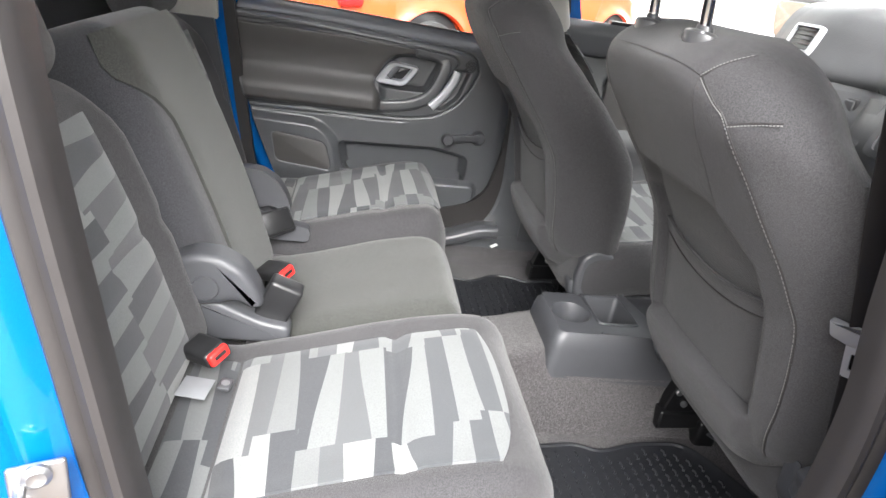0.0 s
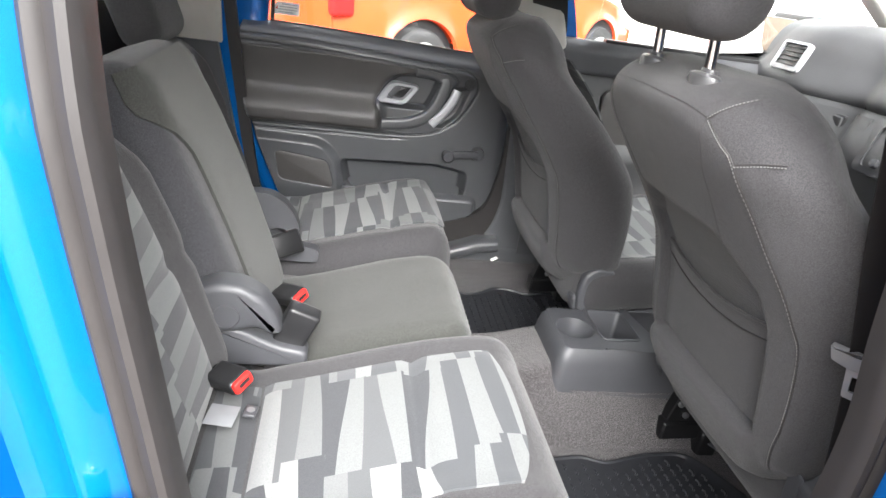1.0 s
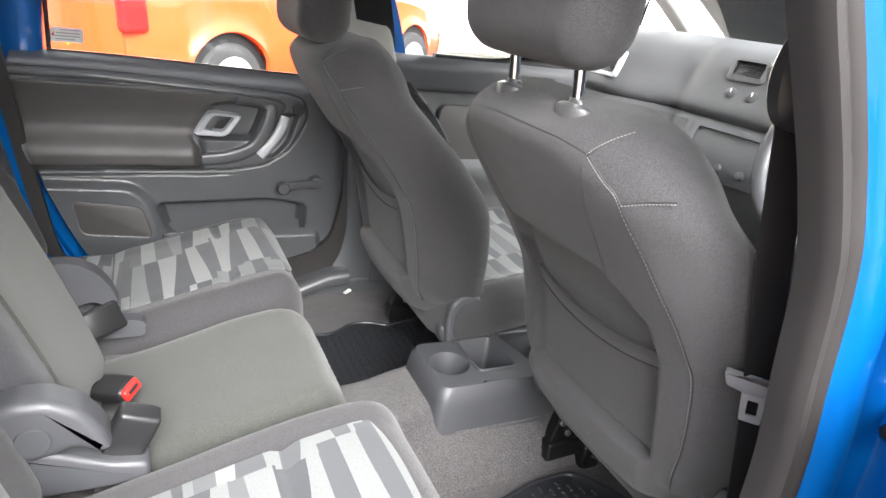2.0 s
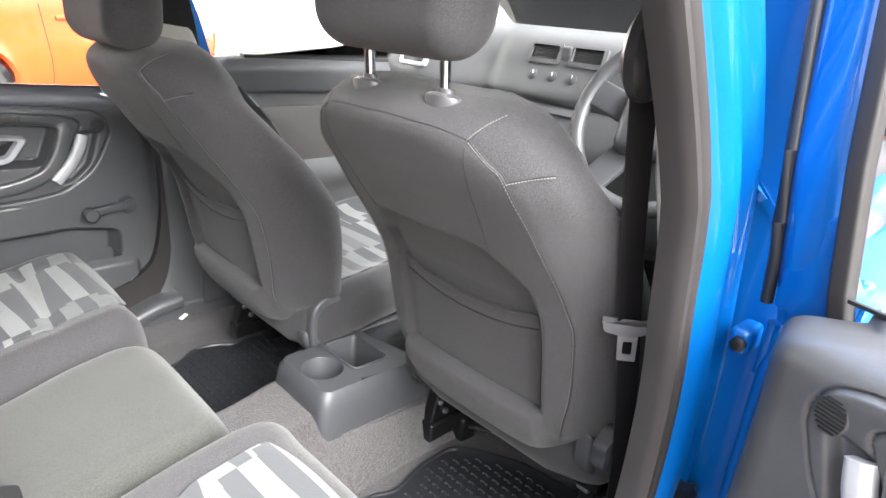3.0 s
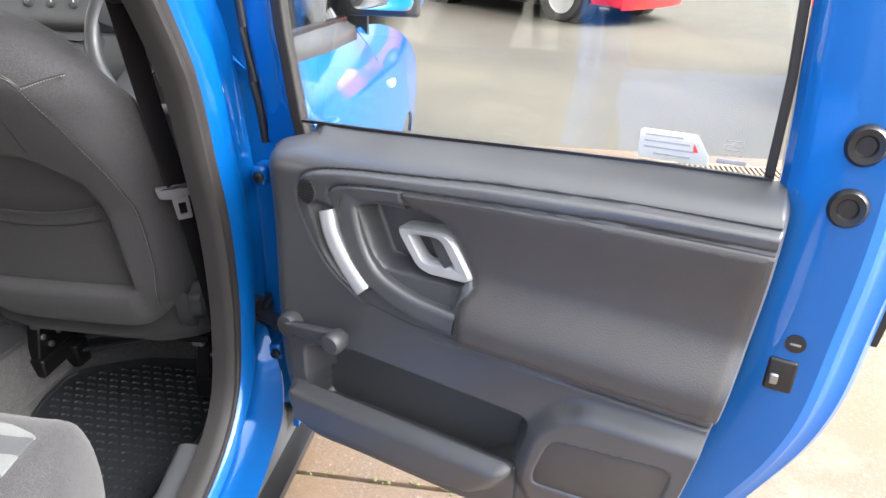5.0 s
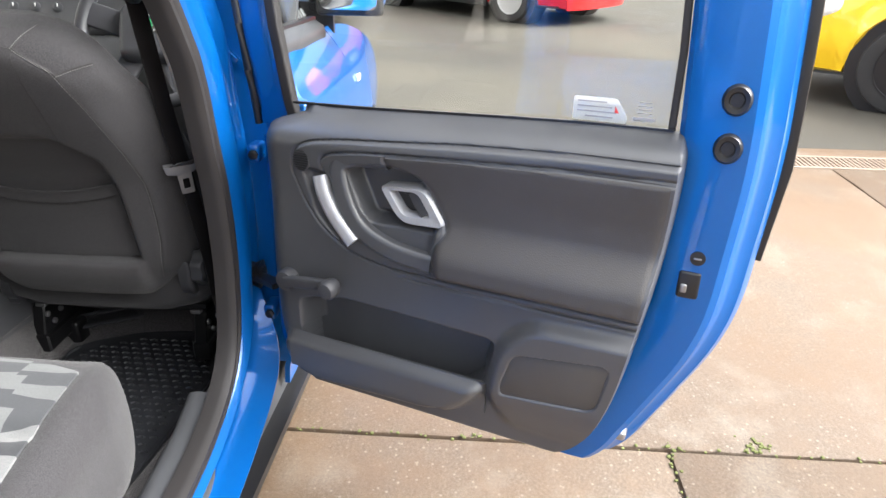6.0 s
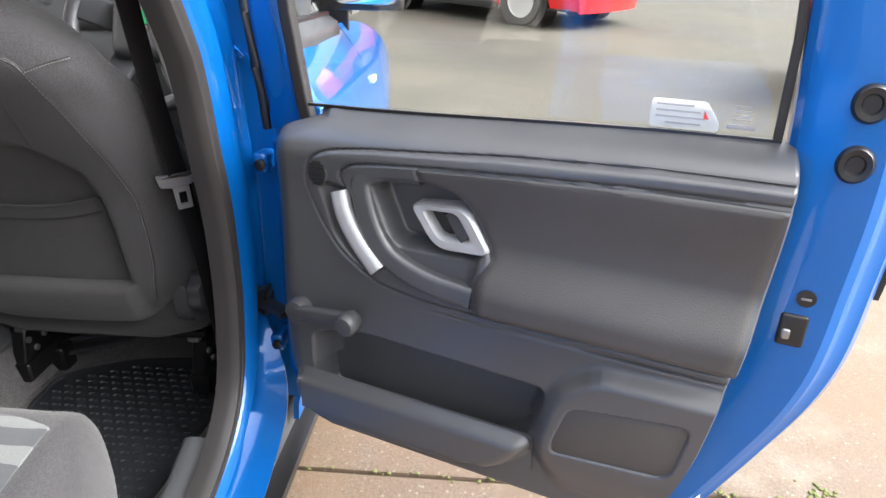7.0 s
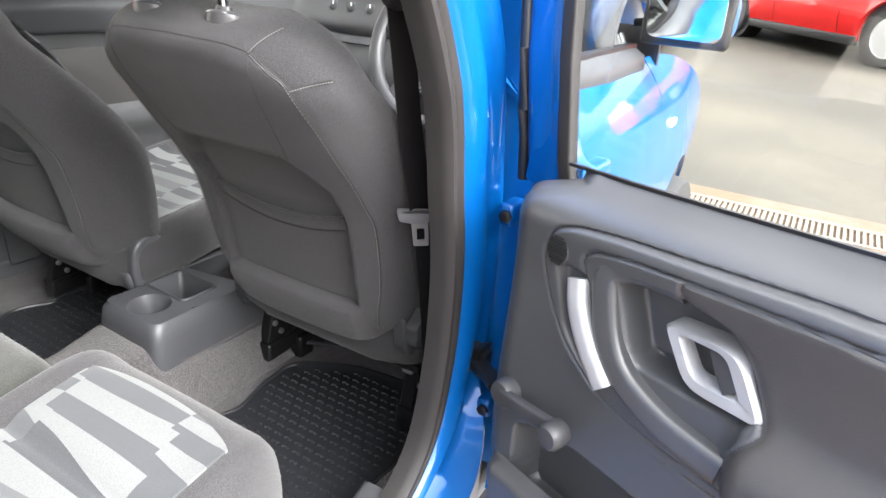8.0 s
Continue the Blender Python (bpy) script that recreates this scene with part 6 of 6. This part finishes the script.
def vent(name, y, z, x, wy, wz, bez, slats=5, tilt=0):
    v = new(name)
    v.parent = dash
    v.matrix_basis = pose(x - D0.x, y, z - D0.z, 0, tilt, 0)
    out = rounded([(-wy / 2, -wz / 2), (wy / 2, -wz / 2), (wy / 2, wz / 2), (-wy / 2, wz / 2)], 0.012, 4)
    inn = rounded([(-wy / 2 + 0.010, -wz / 2 + 0.012), (wy / 2 - 0.010, -wz / 2 + 0.012), (wy / 2 - 0.010, wz / 2 - 0.007), (-wy / 2 + 0.010, wz / 2 - 0.007)], 0.006, 4)
    part("vent_bezel", loft([[(0.02, p.x, p.y) for p in out], [(-0.006, p.x, p.y) for p in out], [(-0.008, p.x, p.y) for p in inn], [(0.02, p.x, p.y) for p in inn]], False), bez, v)
    part("vent_back", rbox((0.004, wy - 0.02, wz - 0.016), 0.001, 1, 1, None, None, (0.010, 0, 0)), BLACK, v)
    for k in range(slats):
        part("slat", rbox((0.010, wy - 0.026, 0.003), 0.001, 1, 1, None, None, (0.002, 0, lerp(-wz / 2 + 0.016, wz / 2 - 0.016, k / (slats - 1)))), BLACK, v)
    return v


vent("side_vent", 0.553, 1.048, 1.432, 0.118, 0.082, SILVER, 5, 19)
vent("side_vent", -0.553, 1.048, 1.432, 0.118, 0.082, SILVER, 5, 19)
vent("centre_vent", 0.128, 1.087, 1.520, 0.110, 0.056, DASH, 6, 19)
vent("centre_vent", -0.008, 1.087, 1.520, 0.110, 0.056, DASH, 6, 19)
part("vent_divider", rbox((0.02, 0.030, 0.046), 0.006, 2, 2, None, None, (1.524 - D0.x, 0.060, 1.087 - D0.z)), TRIM_MID, dash)
for y in (0.147, 0.083, 0.019):
    kn = part("heater_knob", lathe([(0.021, -0.006), (0.020, 0.004), (0.015, 0.006), (0.0145, 0.022), (0.012, 0.024), (0.002, 0.024)], 22, lambda a, b, h: (1.518 - D0.x - h * 0.95 + b * 0.33, y + a, 1.024 - D0.z + b * 0.94 + h * 0.33)), TRIM_MID, dash, "round heater knob")
    part("knob_mark", rbox((0.003, 0.003, 0.010), 0.0008, 1, 1, None, None, (1.497 - D0.x, y, 1.037 - D0.z)), PAPER, kn)
# radio and its surround
rad = new("radio")
rad.parent = dash
rad.matrix_basis = pose(1.454 - D0.x, 0.075, 0.893 - D0.z, 0, 19, 0)
so = rounded([(-0.130, -0.066), (0.130, -0.066), (0.142, 0.066), (-0.142, 0.066)], 0.02, 4)
si = rounded([(-0.108, -0.050), (0.108, -0.050), (0.114, 0.050), (-0.114, 0.050)], 0.012, 4)
part("radio_surround", loft([[(0.05, p.x, p.y) for p in so], [(0.0, p.x, p.y) for p in so], [(-0.004, p.x, p.y) for p in si], [(0.02, p.x, p.y) for p in si]], False), TRIM_MID, rad, "grey plastic radio surround")
part("radio_face", rbox((0.01, 0.212, 0.096), 0.004, 2, 2, None, None, (0.012, 0, 0)), BLACK, rad)
part("display", rbox((0.004, 0.10, 0.036), 0.002, 1, 1, None, None, (0.006, 0.0, 0.012)), GREY_SCREEN, rad, "grey display glass")
part("disc_slot", rbox((0.006, 0.15, 0.007), 0.001, 1, 1, None, None, (0.005, 0, 0.038)), TRIM_MID, rad)
for k in range(6):
    part("radio_key", rbox((0.008, 0.026, 0.012), 0.002, 1, 1, None, None, (0.005, -0.0755 + 0.0302 * k, -0.018)), TRIM_MID, rad)
for y in (-0.07, 0.0, 0.07):
    part("radio_knob", lathe([(0.011, 0), (0.010, 0.014), (0.002, 0.015)], 18, lambda a, b, h: (0.006 - h, y + a, -0.036 + b)), TRIM_MID, rad)
# glovebox
gb = new("glovebox")
gb.parent = dash
part("glovebox_lid", sheet([[(1.480 + 0.30 * (z - 0.90) - D0.x + dash_bow(y), y, z - D0.z) for z in [lerp(0.835, 0.945, k / 6) for k in range(7)]] for y in [lerp(0.235, 0.60, k / 24) for k in range(25)]], 0.010, None, 1), DASH, gb)
part("latch_recess", rbox((0.012, 0.075, 0.035), 0.004, 2, 2, None, None, (1.4745 - D0.x, 0.355, 0.918 - D0.z)), BLACK, gb)
part("latch_paddle", rbox((0.012, 0.034, 0.026), 0.004, 2, 2, None, None, (1.4705 - D0.x, 0.340, 0.918 - D0.z)), DASH, gb)
part("centre_stack", rbox((0.20, 0.20, 0.36), 0.03, 3, 3, None, None, (1.58 - D0.x, 0.05, 0.62 - D0.z)), TRIM_MID, dash)
part("instrument_cowl", sheet([[(lerp(1.66, 1.50, i / 8) - D0.x, -0.335 + 0.19 * math.cos(math.pi * j / 12), 1.09 + (0.075 - 0.02 * i / 8) * math.sin(math.pi * j / 12) - D0.z) for j in range(13)] for i in range(9)], 0.01), DASH, dash)

sw = thing("steering_wheel", pose(1.315, -0.335, 0.990, 0, 24, 0), "black plastic steering wheel with a round badge", "steering wheel")
rimpts = [Vector((0, 0.185 * math.cos(t), 0.185 * math.sin(t))) for t in [2 * math.pi * i / 64 for i in range(65)]]
part("rim", tube(rimpts, 0.0175, 12, None, (1, 0, 0)), TRIM_MID, sw, "thick dark grey rim")
part("hub", rbox((0.07, 0.17, 0.15), 0.03, 5, 4, lambda q: Vector((q.x, q.y * (1 - 0.9 * max(0, -q.z)), q.z)), None, (0.01, 0, -0.005)), TRIM_MID, sw, "dark airbag hub")
for a in (14, 166, 238, 302):
    t = radians(a)
    part("spoke", sweep([(0.015, 0.07 * math.cos(t), 0.05 * math.sin(t)), (0.006, 0.13 * math.cos(t), 0.125 * math.sin(t)), (0.0, 0.185 * math.cos(t), 0.185 * math.sin(t))], rounded([(-0.031, -0.008), (0.031, -0.008), (0.031, 0.008), (-0.031, 0.008)], 0.006, 3), (1, 0, 0)), TRIM_MID, sw)
bd = part("badge", lathe([(0.027, 0.024), (0.027, 0.028), (0.023, 0.031), (0.002, 0.032)], 28, lambda a, b, h: (-h - 0.002, a, b + 0.005)), CHROME, sw, "chrome ring badge with a green centre")
part("badge_centre", lathe([(0.018, 0.0325), (0.018, 0.0345), (0.002, 0.0345)], 24, lambda a, b, h: (-h - 0.002, a, b + 0.005)), GREEN, bd)
part("column", tube([(0.04, 0, 0), (0.25, 0, 0)], 0.035, 14), BLACK, sw)

# trim of the closed front doors
for s in (-1, 1):
    fd = thing("front_door_trim", pose(0.80, s * 0.70, 0.3), "dark plastic trim of the closed front door", "car door")
    gr = []
    for j in range(31):
        z = lerp(0.32, 1.0, j / 30)
        row = []
        for i in range(31):
            x = lerp(0.93 if s < 0 else 0.79, 1.62, i / 30)
            w = 0.03 + 0.03 * smooth(0.60, 0.66, z) * smooth(0.86, 0.80, z) * 0.3 + 0.03 * math.exp(-((z - 0.68) / 0.05) ** 2) - 0.03 * smooth(0.95, 1.0, z) - 0.005 * math.exp(-((z - 0.905) / 0.004) ** 2)
            row.append((x - 0.80, s * (0.70 - w) - s * 0.70 - s * 0.05 * max(0, x - 1.3), z - 0.3))
        gr.append(row)
    part("trim_panel", sheet(gr, 0.02, None, -s), DASH, fd, "charcoal plastic door panel")
    part("belt_pad", sweep([(x - 0.80, -s * (0.015 + 0.05 * max(0, x - 1.3)), 0.965 - 0.3) for x in (0.93 if s < 0 else 0.79, 1.0, 1.3, 1.45, 1.6)], rounded([(-0.03, -0.05), (0.035, -0.05), (0.04, 0.02), (0.01, 0.045), (-0.03, 0.04)], 0.015, 4)), TRIM_MID, fd, "grey plastic belt pad")
    part("door_insert", slab(rounded([(0.95, 0.70), (1.30, 0.70), (1.36, 0.88), (0.95, 0.88)], 0.03, 4), 0.66, 0.672, lambda a, b, h: (a - 0.80, s * (1.318 - h) - s * 0.70, b - 0.3), 0.005, 2), TRIM_SOFT, fd)
    o = rounded([(1.30, 0.86), (1.38, 0.87), (1.43, 0.81), (1.33, 0.80)], 0.014, 5)
    i2 = rounded([(1.32, 0.85), (1.37, 0.857), (1.40, 0.82), (1.345, 0.812)], 0.008, 5)
    Q = lambda p, h: (p.x - 0.80, s * (0.665 - h) - s * 0.70, p.y - 0.3)
    part("handle_bezel", loft([[Q(p, 0.0) for p in o], [Q(p, 0.02) for p in o], [Q(p, 0.022) for p in i2], [Q(p, 0.0) for p in i2]], False), SILVER, fd, "silver handle bezel")
    part("grip_strip", tube([(1.46 - 0.80, -s * 0.075, 0.87 - 0.3), (1.445 - 0.80, -s * 0.085, 0.82 - 0.3), (1.42 - 0.80, -s * 0.085, 0.765 - 0.3)], 0.009, 8), SILVER, fd)


# ---- other cars in the yard ----
STAND = Matrix()


def parked_car(m, colour, label, rim, length=4.0, cladding=True, plate=False, lamp_front=True):
    """A hatchback facing +x of its own frame, on the ground."""
    th = thing("parked_car", m, label, "car", "cars parked in the yard")
    L = length / 2
    wb = length * 0.31
    ax = (-wb, wb)
    R = 0.335
    hw = 0.87

    def prof_y(x, z):
        y = hw - 0.05 * abs(x / L) ** 4 * 3.0 - 0.02 * abs(x / L) ** 2
        y -= 0.10 * smooth(0.55, 0.20, z) ** 2 * 0.4 + 0.30 * max(0, z - 0.92)
        y += 0.016 * math.sin((z - 0.3) * 7)
        for a in ax:
            d = math.hypot(x - a, z - 0.31)
            y += 0.03 * math.exp(-((d - R - 0.05) / 0.05) ** 2)
        return y

    def low(x):
        for a in ax:
            d = abs(x - a)
            if d < R + 0.055:
                return max(0.22, 0.31 + math.sqrt((R + 0.055) ** 2 - d * d))
        return 0.22

    def high(x):
        return curve_at([(-L, 0.86), (-L * 0.9, 0.98), (-L * 0.3, 0.99), (L * 0.35, 0.95), (L * 0.75, 0.85), (L, 0.66)], x)[0]
    xs = sorted(set([lerp(-L, L, i / 90) for i in range(91)]))
    for s in (-1, 1):
        gr = [[(x, s * prof_y(x, lerp(low(x), high(x), j / 16)), lerp(low(x), high(x), j / 16)) for j in range(17)] for x in xs]
        part("body_side", sheet(gr, 0.03, None, -s), colour, th)
        if cladding:
            part("sill_cladding", sweep([(x, s * (hw - 0.035), 0.22) for x in [lerp(-wb + R + 0.07, wb - R - 0.07, k / 6) for k in range(7)]], rounded([(-0.03, -0.05), (0.03, -0.05), (0.03, 0.05), (-0.03, 0.05)], 0.015, 3)), BLACK, th, "black sill cladding")
        for x in (-0.55, 0.45):
            part("door_gap", tube([(x, s * (prof_y(x, z) + 0.0006), z) for z in [lerp(0.28, 0.92, k / 8) for k in range(9)]], 0.004, 5), BLACK, th)
        part("door_handle", rbox((0.16, 0.03, 0.03), 0.01, 2, 2, None, None, (-0.35, s * (prof_y(-0.35, 0.82) + 0.01), 0.82)), colour, th)
        gr = [[(x, s * (prof_y(x, 0.98) - 0.02 - 0.35 * (z - 0.98)), z) for z in (0.98, 1.1, 1.25, 1.38)] for x in (-L * 0.78, -L * 0.3, 0.1, L * 0.30)]
        part("side_window", sheet(gr, 0.01, None, -s), DARK_GLASS, th)
        for a in ax:
            wheel(th, pose(a, s * (hw - 0.10), 0.31, 0, 0, 0 if s > 0 else 180), 0.31, 0.21, 5, rim)
            part("wheel_well", lathe([(R + 0.05, hw - 0.32), (R + 0.05, hw - 0.05)], 30, lambda p, q, h: (a + p, s * h, 0.31 + q)), BLACK, th)
    ys = [lerp(-1, 1, j / 12) for j in range(13)]
    for e, nm in ((1, "front_bumper"), (-1, "rear_bumper")):
        gr = []
        for z in [lerp(0.2, high(e * L), k / 8) for k in range(9)]:
            gr.append([(e * (L + 0.10 * (1 - abs(t) ** 3) - 0.05 * abs(z - 0.5)), t * prof_y(e * L, z), z) for t in ys])
        part(nm, sheet(gr, 0.03, None, e), colour, th)
        part("lower_grille" if e > 0 else "rear_valance", rbox((0.06, 1.1, 0.16), 0.03, 3, 3, lambda q: q + Vector((-e * 0.12 * (q.y / 0.55) ** 2, 0, 0)), None, (e * (L + 0.075), 0, 0.31)), BLACK, th)
        for s in (-1, 1):
            if e > 0:
                part("headlamp", rbox((0.30, 0.16, 0.15), 0.06, 4, 4, lambda q: q + Vector((-0.25 * s * q.y, 0, 0.25 * q.x * -1)), None, (L - 0.12, s * (hw - 0.17), 0.66)), LAMP_GLASS, th, "clear headlamp")
                part("fog_lamp", rbox((0.06, 0.12, 0.07), 0.025, 3, 3, lambda q: q + Vector((-0.6 * s * q.y, 0, 0)), None, (L + 0.0, s * (hw - 0.22), 0.37)), BLACK, th)
            else:
                part("tail_lamp", rbox((0.20, 0.10, 0.24), 0.04, 4, 4, None, None, (-L + 0.06, s * (hw - 0.14), 0.82)), RED_LAMP, th, "dark red tail lamp")
    part("bonnet", sheet([[(x, t * (prof_y(x, high(x)) - 0.005), high(x) + 0.06 * (1 - t * t)) for t in ys] for x in [lerp(L * 0.42, L, k / 10) for k in range(11)]], 0.02), colour, th)
    part("windscreen", sheet([[(lerp(L * 0.46, L * 0.12, k / 4), t * lerp(0.76, 0.60, k / 4), lerp(0.99, 1.42, k / 4)) for t in ys] for k in range(5)], 0.01), DARK_GLASS, th)
    part("roof", sheet([[(x, t * 0.62, 1.43 + 0.05 * (1 - t * t) - 0.05 * ((x + 0.5) / 1.2) ** 2) for t in ys] for x in [lerp(-L * 0.82, L * 0.16, k / 8) for k in range(9)]], 0.02), colour, th)
    part("tailgate", sheet([[(-L + 0.02 + 0.35 * max(0, z - 0.95), t * lerp(0.76, 0.6, smooth(0.9, 1.4, z)), z) for t in ys] for z in (0.80, 0.95, 1.1, 1.25, 1.42)], 0.02), colour, th)
    part("underside", sheet([[(x, y, 0.24) for y in (-0.8, 0.8)] for x in (-L + 0.1, L - 0.1)], 0.02), BLACK, th)
    if plate:
        part("number_plate", rbox((0.012, 0.52, 0.11), 0.004, 2, 2, None, None, (-L - 0.115, 0, 0.56)), YELLOW_PLATE, th)
    return th


# red car far across the yard, nose to the right of the open door
parked_car(pose(10.1, -1.13, 0, 0, 0, 48.7), RED, "red hatchback with silver wheels parked across the yard", ALLOY)
parked_car(pose(4.42, -5.58, 0, 0, 0, 58.2), YELLOW, "yellow hatchback with black wheels parked by the road", DARK_ALLOY)
parked_car(pose(1.374, 5.592, 0, 0, 0, 35), ORANGE, "orange hatchback with silver wheels parked alongside", ALLOY, plate=True)
parked_car(pose(8.0, 2.6, 0, 0, 0, 100), GREY_PAINT, "grey hatchback parked in front of the blue car", ALLOY)

# walls about the yard: a pale one north, the others unseen and added
RENDER_WALL = simple("pale_render", (0.78, 0.77, 0.74), 0.85)
wall_n = tagged(part("wall_north", rbox((17, 0.3, 5.5), 0.02, 2, 1, None, None, (3.5, 9.5, 2.75)), RENDER_WALL), "pale rendered wall at the side of the yard", "wall", kind="structure")
# unseen wall, added to hold low southern sky light off the car
wall_s = tagged(part("unseen_wall_south", rbox((60, 0.3, 5.0), 0.02, 2, 1, None, None, (4, -19, 2.5)), simple("unseen_wall_grey", (0.20, 0.20, 0.19), 0.85)), "plain grey unseen wall, added to cut low sky light", "wall", kind="structure")
# two unseen walls, added to darken what the door glass mirrors
UNSEEN_WALL = simple("unseen_wall_brown", (0.26, 0.24, 0.22), 0.85)
wall_w = tagged(part("unseen_wall_west", rbox((0.3, 34, 5.0), 0.02, 2, 1, None, None, (-15, -4, 2.5)), UNSEEN_WALL), "plain unseen wall behind the car, added to darken reflections", "wall", kind="structure")
wall_nw = tagged(part("unseen_wall_north_west", rbox((10.2, 0.3, 5.0), 0.02, 2, 1, None, None, (-10.1, 9.5, 2.5)), UNSEEN_WALL), "plain unseen wall behind the car, added to darken reflections", "wall", kind="structure")
